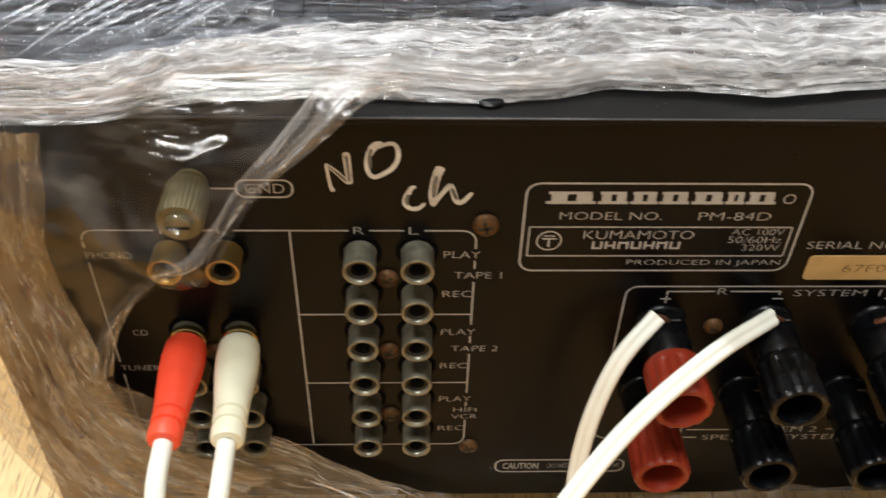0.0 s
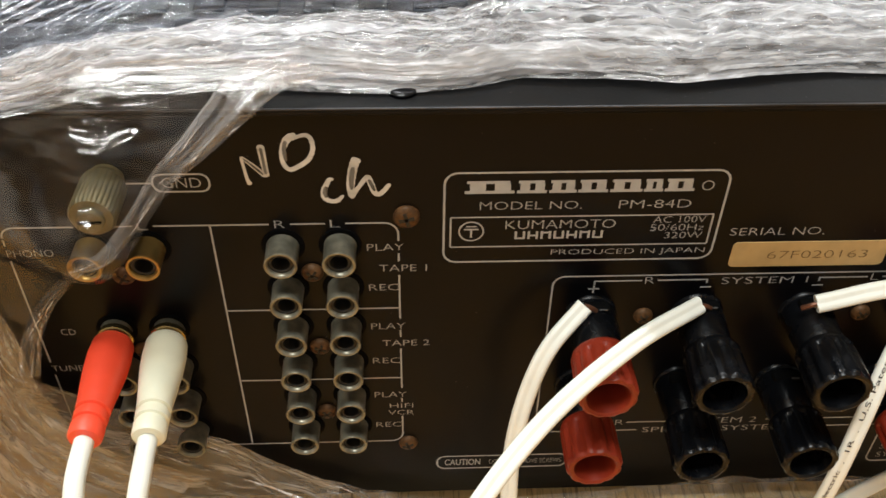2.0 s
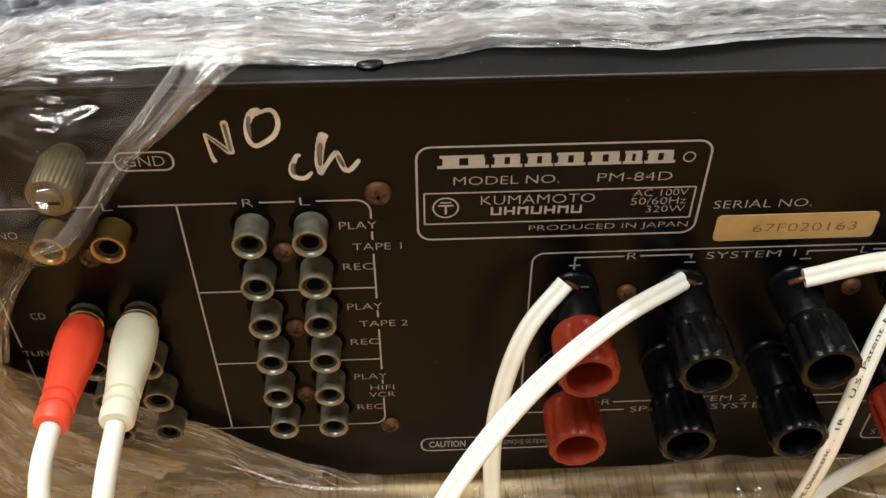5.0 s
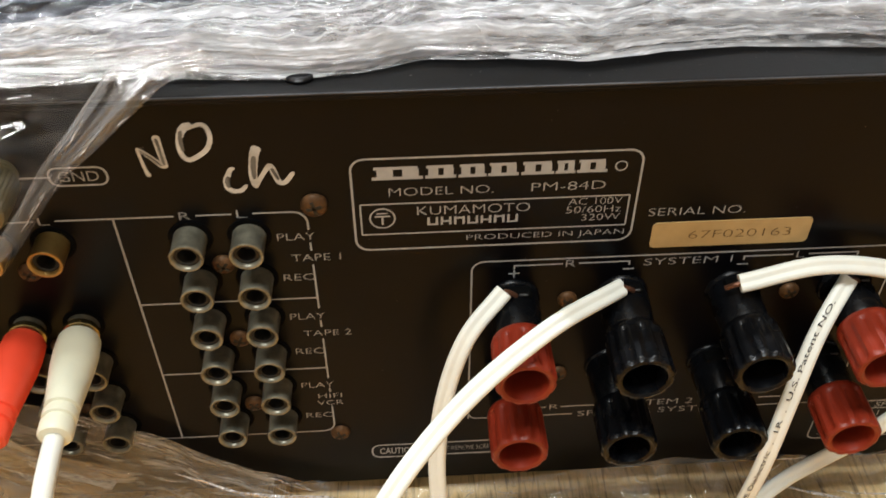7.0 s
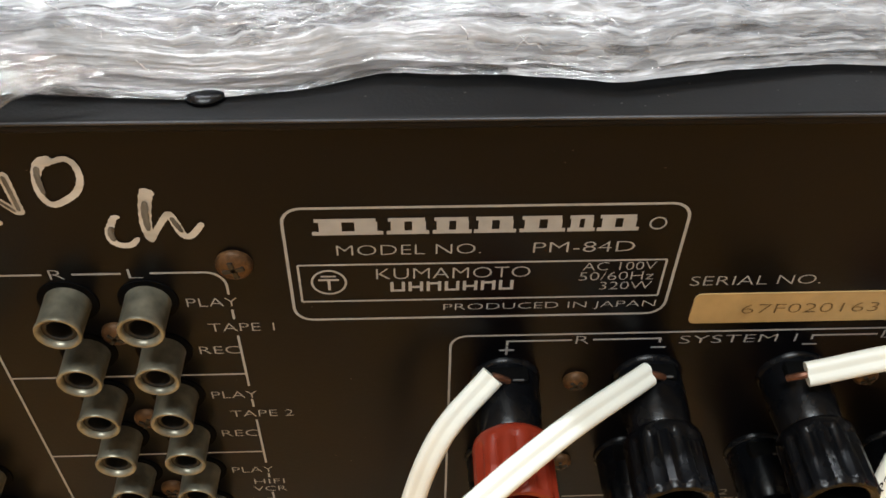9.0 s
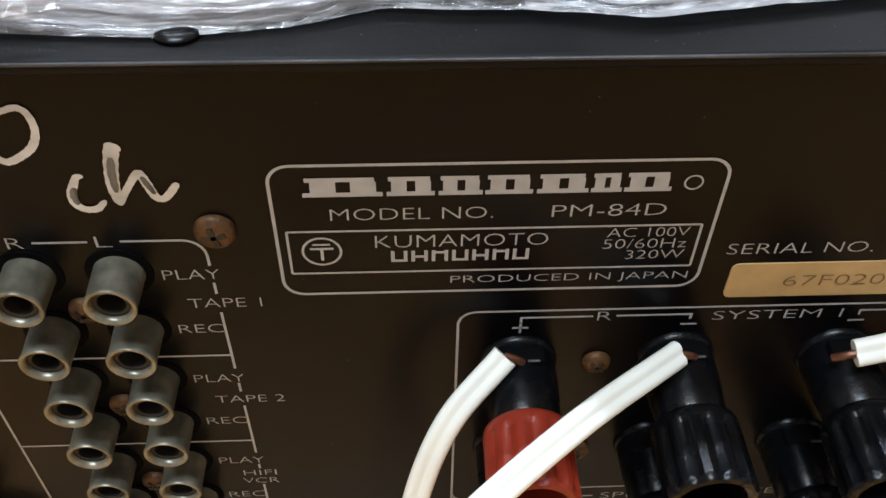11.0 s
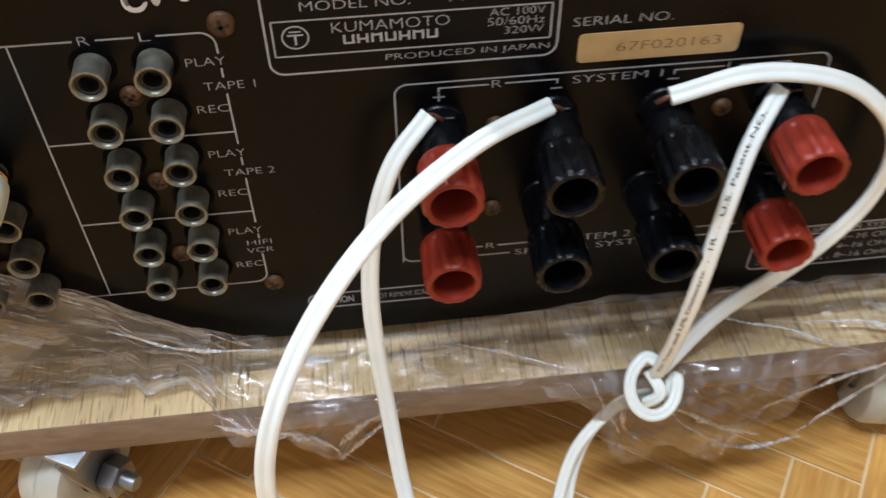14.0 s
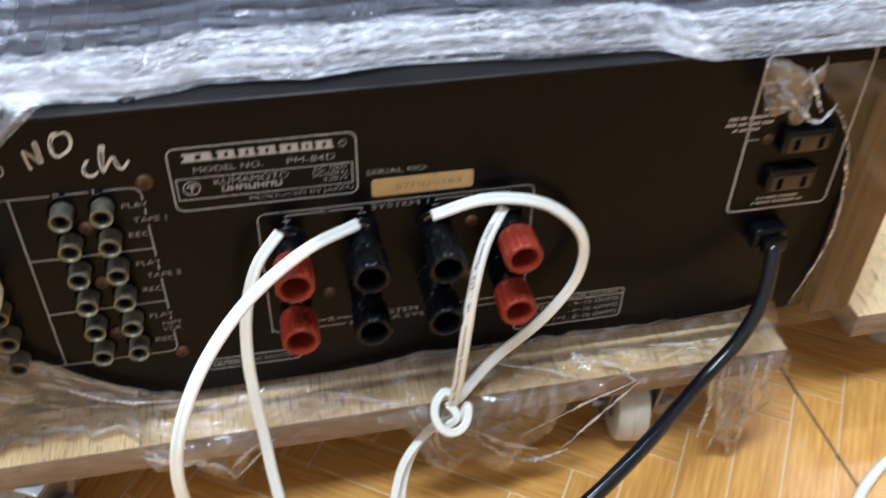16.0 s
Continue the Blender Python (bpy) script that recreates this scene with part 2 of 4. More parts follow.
STAMP = mat("faded_stamp_ink", (0.16, 0.10, 0.035), 0.7, 0, 0.3, 600, 0.02)
NYLON = mat("yellowed_nylon", (0.56, 0.54, 0.44), 0.45, 0, 0.15, 60, 0.1)
STRAND = mat("copper_strands", (0.13, 0.055, 0.03), 0.45, 0.6, 0.25, 600, 0.3)
BOARD_TOP = wood("pale_bamboo_wood", (0.72, 0.53, 0.26), (0.24, 0.15, 0.065), (95, 8.0, 95), 9, 0.5, contrast=(0.53, 0.70))
BOARD_EDGE = wood("dull_brown_board_edge", (0.30, 0.225, 0.155), (0.22, 0.16, 0.105), (3, 20, 8), 30, 0.75)
CHEEK = wood("brown_wood_veneer", (0.13, 0.075, 0.034), (0.06, 0.033, 0.015), (60, 60, 2), 4, 0.5)
CHEEK.node_tree.nodes["Principled BSDF"].inputs["Specular IOR Level"].default_value = 0.2
FLOOR = wood("orange_oak_strip", (0.77, 0.425, 0.104), (0.57, 0.275, 0.056), (3, 40, 3), 9, 0.26, 0.14)
JOINT = mat("pale_floor_joint", (0.78, 0.58, 0.29), 0.5, 0, 0.1, 80, 0.1)
DARKJOINT = mat("dark_tile_joint", (0.10, 0.07, 0.04), 0.8, 0, 0.2, 200, 0.1)
WALL = mat("grey_wall_paint", (0.5, 0.5, 0.5), 0.8, 0, 0.08, 6, 0.1)
CEIL = mat("white_ceiling_paint", (0.75, 0.74, 0.7), 0.85, 0, 0.05, 6, 0.1)
COOL = (0.80, 0.81, 0.835)
WRAP_TOP = streak_film("bundled_stretch_film", 0.03, 0.93, (15, 290), COOL, 0.10, 1.0, (0.06, 0.85), (0.43, 0.59), fibre=0.5, twist=0.3, short=3.2)
WRAP_BACK = streak_film("flat_stretch_film", 0.01, 0.30, (8, 260), (0.54, 0.61, 0.76), 0.12, 0.4, (0.02, 0.2), (0.47, 0.66), short=2.0)
WRAP_THIN = streak_film("thin_stretch_film", 0.0, 0.13, (48, 48), (0.75, 0.70, 0.62), 0.06, 0.5, (0.035, 0.36), (0.54, 0.66), (0.94, 0.91, 0.87), 0.4, 0.6)
WRAP_LOW = streak_film("crumpled_stretch_film", 0.0, 0.24, (95, 135), (0.84, 0.84, 0.86), 0.05, 1.0, (0.06, 0.9), (0.50, 0.66), fibre=0.3)
WRAP_TUFT = streak_film("folded_film_tuft", 0.02, 0.35, (110, 130), (0.82, 0.84, 0.88), 0.07, 1.0, (0.14, 0.95), (0.47, 0.63))
WRAP_RIM = streak_film("gathered_film_rim", 0.01, 0.42, (330, 22), (0.80, 0.81, 0.82), 0.07, 0.9, (0.06, 0.75), (0.46, 0.66))
LONG_FOLD = film_mat("long_film_streak", 0.82, 0.42, 240, 0.14, 0.5, (1, 1, 1), (0.62, 0.68, 0.78), line=0.06, sheen_range=(0.05, 0.4), broken=0.02)
# milky white raised so that the folds carry their glints in the colour
GLINT_FOLD = film_mat("glint_white_film_fold", 0.74, 0.92, 240, 0.08, 0.8, (1, 1, 1), (0.84, 0.84, 0.86), line=0.06, sheen_range=(0.12, 0.8), broken=0.02)
WRAP_SIDE = streak_film("layered_stretch_film", 0.07, 0.6, (210, 42), (0.74, 0.66, 0.53), 0.09, 0.9, (0.06, 0.6), (0.43, 0.68), (0.82, 0.76, 0.70), twist=1.0)
WRAP_GATHER = streak_film("gathered_stretch_film", 0.04, 0.66, (42, 220), (0.78, 0.73, 0.65), 0.07, 1.0, (0.07, 0.8), (0.45, 0.68), (0.86, 0.81, 0.76), twist=0.6)

# ==== building tools (all shapes are drawn in millimetres) ====
def thing(name, label, category, at=(0, 0, 0), group="", kind=""):
    ob = new(name)
    ob.location = [v * 0.001 for v in at]
    return tagged(ob, label, category, group, kind)


def finish(bm, material, smooth=True):
    me = bpy.data.meshes.new("mesh")
    bmesh.ops.scale(bm, vec=(0.001,) * 3, verts=bm.verts)
    bm.to_mesh(me)
    bm.free()
    for m in material if isinstance(material, (list, tuple)) else [material]:
        me.materials.append(m)
    if smooth:
        me.shade_smooth()
        me.set_sharp_from_angle(angle=radians(38))
    return me


def part(name, bm, material, parent=None, label="", smooth=True):
    """Links a bmesh, in millimetres of the world, as one mesh under its thing."""
    ob = new(name, finish(bm, material, smooth))
    if parent is not None:
        ob.parent = parent
        ob.matrix_parent_inverse = Matrix.Translation(-parent.location)
    return tagged(ob, label)


def box(bm, x0, x1, y0, y1, z0, z1, bevel=0.0, seg=2):
    made = bmesh.ops.create_cube(bm, size=1)["verts"]
    for v in made:
        v.co = Vector(((x0 + x1) / 2 + v.co.x * (x1 - x0), (y0 + y1) / 2 + v.co.y * (y1 - y0), (z0 + z1) / 2 + v.co.z * (z1 - z0)))
    if bevel:
        edges = list({e for v in made for e in v.link_edges})
        bmesh.ops.bevel(bm, geom=edges, offset=bevel, segments=seg, affect="EDGES", profile=0.5)
    return bm


def lathe(bm, rings, at, axis=(0, -1, 0), seg=32, close=False, ripple=None):
    """Turns rings of (radius, way along the axis) about the axis from at. ripple(k, n) scales radii round the turn."""
    axis = Vector(axis).normalized()
    q = Vector((0, 0, 1)).rotation_difference(axis)
    rows = []
    for i, (r, h) in enumerate(rings):
        row = []
        for k in range(seg):
            a = 2 * math.pi * k / seg
            s = ripple(k, i) if ripple else 1
            row.append(bm.verts.new(Vector(at) + q @ Vector((r * s * math.cos(a), r * s * math.sin(a), h))))
        rows.append(row)
    for a, b in zip(rows, rows[1:]):
        for k in range(seg):
            bm.faces.new((a[k], a[(k + 1) % seg], b[(k + 1) % seg], b[k]))
    if close:
        bm.faces.new(rows[0][::-1]), bm.faces.new(rows[-1])
    bmesh.ops.recalc_face_normals(bm, faces=bm.faces)
    return bm


def spline(points, steps=10):
    """A smooth line through the points."""
    p = [Vector(q) for q in points]
    p = [2 * p[0] - p[1]] + p + [2 * p[-1] - p[-2]]
    out = []
    for a, b, c, d in zip(p, p[1:], p[2:], p[3:]):
        for k in range(steps):
            t = k / steps
            out.append(0.5 * (2 * b + (c - a) * t + (2 * a - 5 * b + 4 * c - d) * t * t + (3 * b - a - 3 * c + d) * t ** 3))
    return out + [p[-2]]


def frames_along(line, up):
    """Side and up vectors along a line, turned little and drawn back towards up."""
    res, u = [], Vector(up)
    for i in range(len(line)):
        t = (line[min(i + 1, len(line) - 1)] - line[max(i - 1, 0)]).normalized()
        u = u * 0.75 + Vector(up).normalized() * 0.25
        u = (u - t * u.dot(t)).normalized()
        res.append((t.cross(u).normalized(), u.copy()))
    return res


def sweep(bm, line, section, up=(0, 0, 1)):
    """Draws a closed section of (side, up) offsets along the line."""
    rows = []
    for p, (s, u) in zip(line, frames_along(line, up)):
        rows.append([bm.verts.new(p + s * a + u * b) for a, b in section])
    n = len(section)
    for a, b in zip(rows, rows[1:]):
        for k in range(n):
            bm.faces.new((a[k], a[(k + 1) % n], b[(k + 1) % n], b[k]))
    bm.faces.new(rows[0][::-1]), bm.faces.new(rows[-1])
    bmesh.ops.recalc_face_normals(bm, faces=bm.faces)
    return bm


def circle(r, n=12, squash=1.0):
    return [(r * math.cos(2 * math.pi * k / n), r * squash * math.sin(2 * math.pi * k / n)) for k in range(n)]


def twin(r=1.35, gap=1.15, n=10):
    """The section of a flat two-core lead: two round cores side by side with a groove between."""
    right = [(gap + r * math.cos(a), r * math.sin(a)) for a in np.linspace(-2.3, 2.3, n)]
    return right + [(-x, -y) for x, y in right]


def ink_line(bm, pts, width, y=-0.12, closed=False):
    """A printed line of even width in the plane of the panel, from points (x, z)."""
    n = len(pts)
    left, right = [], []
    for i, (x, z) in enumerate(pts):
        a = Vector(pts[i - 1] if (i or closed) else pts[i])
        b = Vector(pts[(i + 1) % n] if (i < n - 1 or closed) else pts[i])
        c = Vector((x, z))
        d1 = (c - a).normalized() if (c - a).length > 1e-6 else (b - c).normalized()
        d2 = (b - c).normalized() if (b - c).length > 1e-6 else d1
        t = (d1 + d2).normalized()
        w = width / 2 / max(0.5, t.dot(d1))
        left.append(bm.verts.new((x - t.y * w, y, z + t.x * w)))
        right.append(bm.verts.new((x + t.y * w, y, z - t.x * w)))
    for i in range(n if closed else n - 1):
        j = (i + 1) % n
        bm.faces.new((left[i], right[i], right[j], left[j]))
    return bm


def ink_bar(bm, x0, x1, z0, z1, y=-0.12, slant=0.0):
    d = slant * (z1 - z0)
    vs = [bm.verts.new(p) for p in ((x0, y, z0), (x1, y, z0), (x1 + d, y, z1), (x0 + d, y, z1))]
    bm.faces.new(vs)
    return bm


def round_rect(x0, x1, z0, z1, r, n=5):
    pts = []
    for cx, cz, a0 in ((x1 - r, z1 - r, 0), (x0 + r, z1 - r, 90), (x0 + r, z0 + r, 180), (x1 - r, z0 + r, 270)):
        pts += [(cx + r * math.cos(radians(a0 + 90 * k / n)), cz + r * math.sin(radians(a0 + 90 * k / n))) for k in range(n + 1)]
    return pts


def letters(bm, text, x0, x1, z0, z1, place=None, slant=0.0, y=-0.12, bold=0.0):
    """Writing in the built-in font, fitted to a box on the panel, or laid by place(u, v) with u, v from 0 to 1."""
    cu = bpy.data.curves.new("writing", "FONT")
    cu.body, cu.offset, cu.resolution_u = text, bold - 0.017, 3
    ob = bpy.data.objects.new("writing", cu)
    scene.collection.objects.link(ob)
    me = ob.evaluated_get(bpy.context.evaluated_depsgraph_get()).to_mesh()
    co = np.array([v.co[:2] for v in me.vertices])
    lo, hi = co.min(0), co.max(0)
    uv = (co - lo) / np.maximum(hi - lo, 1e-6)
    vs = []
    for u, v in uv:
        if place:
            vs.append(bm.verts.new(place(u, v)))
        else:
            vs.append(bm.verts.new((x0 + u * (x1 - x0) + slant * v * (z1 - z0), y, z0 + v * (z1 - z0))))
    for f in me.polygons:
        try:
            bm.faces.new([vs[k] for k in f.vertices])
        except ValueError:
            pass
    ob.to_mesh_clear()
    bpy.data.objects.remove(ob)
    return bm


def waves(x, y, seed=0):
    """Smooth noise from -1 to 1 for arrays x, y."""
    rng = np.random.RandomState(seed)
    g = rng.uniform(-1, 1, (64, 64))
    xi, yi = np.floor(x).astype(int), np.floor(y).astype(int)
    u, v = x - xi, y - yi
    u, v = u * u * (3 - 2 * u), v * v * (3 - 2 * v)
    a, b = g[xi % 64, yi % 64], g[(xi + 1) % 64, yi % 64]
    c, d = g[xi % 64, (yi + 1) % 64], g[(xi + 1) % 64, (yi + 1) % 64]
    return (a * (1 - u) + b * u) * (1 - v) + (c * (1 - u) + d * u) * v


def creases(x, y, seed=0):
    """Sharp ridges from 0 to 1, as in crumpled film."""
    w = waves(x * 0.7, y * 0.7, seed + 7)
    return (1 - np.abs(waves(x + 1.1 * w, y + 0.9 * w, seed))) ** 2 * 0.6 + (1 - np.abs(waves(2.3 * x + 5 + w, 2.3 * y, seed + 1))) ** 2 * 0.28 + (1 - np.abs(waves(5.1 * x, 5.1 * y + 3, seed + 2))) ** 2 * 0.12


def sheet(X, Y, Z, keep=None):
    """A bmesh sheet from three grids; keep says which corners stay."""
    h, w = X.shape
    bm = bmesh.new()
    P = np.stack([X, Y, Z], -1) * 0.001
    along = np.concatenate([[0], np.cumsum(np.linalg.norm(np.diff(P, axis=1), axis=-1).mean(0))])
    down = np.concatenate([[0], np.cumsum(np.linalg.norm(np.diff(P, axis=0), axis=-1).mean(1))])
    uv = bm.loops.layers.uv.new("lengths")
    vs = [[bm.verts.new((X[i, j], Y[i, j], Z[i, j])) if keep is None or keep[i, j] else None for j in range(w)] for i in range(h)]
    for i in range(h - 1):
        for j in range(w - 1):
            q = (vs[i][j], vs[i][j + 1], vs[i + 1][j + 1], vs[i + 1][j])
            if all(q):
                f = bm.faces.new(q)
                for loop, (a, b) in zip(f.loops, ((i, j), (i, j + 1), (i + 1, j + 1), (i + 1, j))):
                    loop[uv].uv = (along[b], down[a])
    return bm

# ==== the room ====
def plain(name, x0, x1, y0, y1, z0, z1, material, label, category):
    ob = part(name, box(bmesh.new(), x0, x1, y0, y1, z0, z1), material, smooth=False)
    return tagged(ob, label, category, kind="structure")


floor = plain("floor", -2500, 2500, -2000, 3000, -60, -1.0, JOINT, "orange oak parquet floor with pale joints laid in herringbone", "floor")
# ceiling and walls are assumed: added out of view to close in the light
plain("ceiling", -2500, 2500, -2000, 3000, 2700, 2800, CEIL, "plain white ceiling out of view, added to close the room", "ceiling")
plain("wall_north", -2500, 2500, 3000, 3100, 0, 2700, WALL, "plain grey wall out of view, added behind the amplifier", "wall")
plain("wall_south", -2500, 2500, -2100, -2000, 0, 2700, WALL, "plain grey wall out of view, added to close the room", "wall")
plain("wall_east", 2500, 2600, -2000, 3000, 0, 2700, WALL, "plain grey wall out of view, added to close the room", "wall")
plain("wall_west", -2600, -2500, -2000, 3000, 0, 2700, WALL, "plain grey wall out of view, added to close the room", "wall")


# ==== trolley boards and casters ====
def board(name, label, x0, x1, y0, y1, z0, z1):
    t = thing(name, label, "trolley", ((x0 + x1) / 2, (y0 + y1) / 2, z0))
    bm = box(bmesh.new(), x0, x1, y0, y1, z0, z1, 0.7)
    for f in bm.faces:
        # every face but the top gets the duller, darker brown
        f.material_index = 0 if f.normal.z > 0.7 else 1
    part("board", bm, [BOARD_TOP, BOARD_EDGE], t)
    return t


trolley = board("wooden_trolley", "low pale wooden trolley board on small nylon casters", -235, 279, -20, 380, 52, 68)
trolley_two = board("wooden_trolley", "second low wooden trolley board standing beside the wrapped amplifier", 329, 700, -4, 380, 50, 66)


def caster(at, turn, parent):
    """A caster: plate, fork of two bent cheeks, nylon wheel, bolt and nut."""
    c = Matrix.Translation(at) @ Matrix.Rotation(radians(turn), 4, "Z")

    def put(name, bm, material, label=""):
        bmesh.ops.transform(bm, matrix=c, verts=bm.verts)
        return part(name, bm, material, parent, label)

    put("plate", box(bmesh.new(), -17, 20, -14, 26, 49.5, 52, 0.6), STEEL)
    bm = bmesh.new()
    lathe(bm, [(4, -7), (8, -7), (8.5, -8.6), (17, -9), (20, -8), (21.3, -5.5), (21.5, -3), (21.5, -0.7), (20.9, 0), (21.5, 0.7), (21.5, 3), (21.3, 5.5), (20, 8), (17, 9), (8.5, 8.6), (8, 7), (4, 7)], (0, 0, 21.5), (1, 0, 0), 36, True)
    put("wheel", bm, NYLON, "yellowed white nylon wheel")
    for s in (-1, 1):
        bm = bmesh.new()
        pts = [(-6, 12), (6, 12), (13, 38), (15, 49.5), (-15, 49.5), (-13, 38)]
        a = [bm.verts.new((s * 11.5, y, z)) for y, z in pts]
        b = [bm.verts.new((s * 13.2, y, z)) for y, z in pts]
        bm.faces.new(a), bm.faces.new(b[::-1])
        for k in range(6):
            bm.faces.new((a[k], b[k], b[(k + 1) % 6], a[(k + 1) % 6]))
        bmesh.ops.recalc_face_normals(bm, faces=bm.faces)
        bmesh.ops.bevel(bm, geom=bm.edges[:], offset=0.5, segments=1, affect="EDGES")
        put("fork_cheek", bm, STEEL)
    put("axle_bolt", lathe(bmesh.new(), [(3.2, -19), (3.2, 24.5), (2.8, 25.5)], (0, 0, 21.5), (1, 0, 0), 14, True), STEEL)
    put("axle_nut", lathe(bmesh.new(), [(6.9, 13.4), (7.5, 14.2), (7.5, 19.0), (6.8, 20)], (0, 0, 21.5), (1, 0, 0), 6, True), STEEL)


caster((-94, -4, 0), -28, trolley)
caster((208, 0, 0), -10, trolley)
caster((203, 340, 0), 0, trolley)
caster((-97, 340, 0), 0, trolley)
caster((390, 40, -2), 10, trolley_two)

# ==== amplifier ====
amp = thing("amplifier", "black stereo amplifier with brown-black rear panel, wrapped in clear film", "amplifier", (86, 170, 68))
bm = box(bmesh.new(), -122, 294, 0, 1.6, 77, 227.8, 0.3, 1)
panel = part("rear_panel", bm, PANEL, amp, "brown-black rear panel with off-white print")
part("chassis", box(bmesh.new(), -120, 292, 1.7, 350, 77.5, 225, 1), COVER, amp)
bm = box(bmesh.new(), -143.5, 295, -1.0, 352, 226.5, 228.9, 0.9, 3)
cover = part("top_cover", bm, COVER, amp, "charcoal steel top cover")
bm = bmesh.new()
for i in range(26):
    box(bm, -95 + i * 14.4, -87 + i * 14.4, 45, 200, 228.95, 230.1, 0.4, 1)
# strip on the cover's worn edge, with the edge highlight put into its colour
part("bright_worn_edge", box(bmesh.new(), -142.4, 294.4, -1.12, -0.55, 228.25, 228.75, 0.15, 1), WORN_GLINT, cover, "worn edge of the cover, its highlight put into a lighter strip")
part("vent_rib", bm, COVER, cover, "row of raised vent ribs")
part("side_cheek", box(bmesh.new(), 295.5, 318, -6, 352, 76, 231, 1.5), CHEEK, amp, "brown wooden side cheek")
part("side_cheek", box(bmesh.new(), -142.5, -124, -5, 352, 76, 226.2, 1.5), CHEEK, amp, "brown wooden side cheek")
for x in (-85, 255):
    for y in (45, 300):
        part("foot", lathe(bmesh.new(), [(17, 0), (19, 1), (19, 8), (17, 9.5)], (x, y, 68), (0, 0, 1), 28, True), BLACK, amp, "black rubber foot")

# --- print on the rear panel ---
W = 0.48


def frame_line(pts, width=W, closed=False):
    part("printed_line", ink_line(bmesh.new(), list(pts), width, closed=closed), PRINT, panel, smooth=False)


def run(*pts):
    frame_line(pts)


def arc(cx, cz, r, a0, a1, n=6):
    return [(cx + r * math.cos(radians(a0 + (a1 - a0) * k / n)), cz + r * math.sin(radians(a0 + (a1 - a0) * k / n))) for k in range(n + 1)]


# jack field
run(*arc(-109, 191, 3.3, 180, 90), (-94, 194.3)), run((-88.4, 194.3), (-79.5, 194.3)), run((-74.3, 194.3), (-45.6, 194.3))
run((-40.3, 194.3), (-31.6, 194.3)), run((-26.5, 194.3), *arc(-16.9, 190.7, 3.6, 90, 0), (-13.3, 188.2))
for a, b in ((184, 181.2), (176.3, 160), (155.4, 152.6), (147.8, 130.6), (126, 124.2)):
    run((-13.3, a), (-13.3, b))
run((-13.3, 117.6), *arc(-16.9, 109, 3.6, 0, -90), (-109, 105.4))
run((-112.3, 190.5), (-112.3, 188.4)), run((-112.3, 183.4), (-112.3, 145)), run((-112.3, 139.6), (-112.3, 107))
run((-60.3, 194.3), (-60.3, 105.4)), run((-60.3, 164.1), (-13.3, 164.1)), run((-60.3, 135.3), (-13.3, 135.3))
# speaker field
run((28, 108), (28, 171.4), *arc(31.3, 171.4, 3.3, 180, 90), *arc(139.7, 171.4, 3.3, 90, 0), (143, 112)), run(*arc(31, 111, 3, 180, 270), (60.5, 108))
run((112, 108), (140, 108))
run((39.3, 171.5), (39.3, 172.8), (52.2, 172.8)), run((56.4, 172.8), (70, 172.8), (70, 171.5))
run((101, 171.5), (101, 172.8), (114.2, 172.8)), run((118.4, 172.8), (132, 172.8), (132, 171.5))
run((37.8, 170), (40.8, 170)), run((39.3, 168.5), (39.3, 171.2)), run((68.5, 170), (71.5, 170)), run((99.5, 170), (102.5, 170))
run((41, 111.9), (52.2, 111.9)), run((56.6, 111.9), (70, 111.9)), run((101, 111.9), (114, 111.9)), run((118.6, 111.9), (131, 111.9))
# ground terminal, name plate, caution and load tables, mains outlets
frame_line(round_rect(-71.9, -58.4, 205, 210.2, 2.2), W, True)
run((-79.5, 207.6), (-71.9, 207.6))
frame_line(round_rect(-1.7, 68.9, 180.6, 209.5, 3.4), 0.55, True)
frame_line(round_rect(0, 67, 185.8, 195.6, 0.2, 1), 0.42, True)
frame_line(round_rect(-2.4, 39.5, 90, 96.4, 2.6), 0.55, True)
frame_line(round_rect(140, 193.4, 88.6, 107.2, 2.6), 0.55, True)
run((140, 103.4), (193.4, 103.4))
frame_line(round_rect(236.6, 285.6, 145.8, 226, 3), 1.0, True)
run((236.6, 213), (243, 213)), run((236.6, 185), (243, 185))

def write(text, x0, x1, z0, z1, name="printed_word", **k):
    part(name, letters(bmesh.new(), text, x0, x1, z0, z1, **k), PRINT, panel, smooth=False)


for x in (-91.2, -77, -43, -29.1):
    write("R" if x in (-91.2, -43) else "L", x - 1.3, x + 1.3, 193.1, 195.5)
write("PHONO", -112.6, -101, 184.7, 187), write("CD", -106.3, -102.4, 155.9, 158.2), write("TUNER", -112.6, -101.5, 141.2, 143.4)
write("GND", -69.8, -60.4, 206.2, 209.1)
for dz in (0, 29.1, 58.4):
    write("PLAY", -21.4, -12, 185 - dz, 187.3 - dz), write("REC", -21.4, -13.6, 170.8 - dz, 173.1 - dz)
write("TAPE 1", -18.5, -6, 177.7, 180), write("TAPE 2", -18.5, -5.2, 149, 151.3)
write("HIFI", -17, -10, 121.5, 123.5), write("VCR", -17.5, -9.8, 118.2, 120.3)
write("MODEL NO.", 7.2, 32.9, 198, 200.5), write("PM-84D", 42.2, 60.5, 197.9, 200.5)
write("KUMAMOTO", 14, 42.2, 191.6, 194.4)
write("AC 100V", 51.8, 65.3, 193, 195.1), write("50/60Hz", 51.4, 65.3, 190.3, 192.5), write("320W", 55.5, 65.3, 187.7, 189.8)
write("PRODUCED IN JAPAN", 26.4, 67, 182.1, 184.4)
write("SERIAL NO.", 72.6, 97.6, 188.3, 190.8), write("SYSTEM 1", 74, 97.8, 171, 173.4), write("SYSTEM 2", 74.5, 98, 110.6, 113.2)
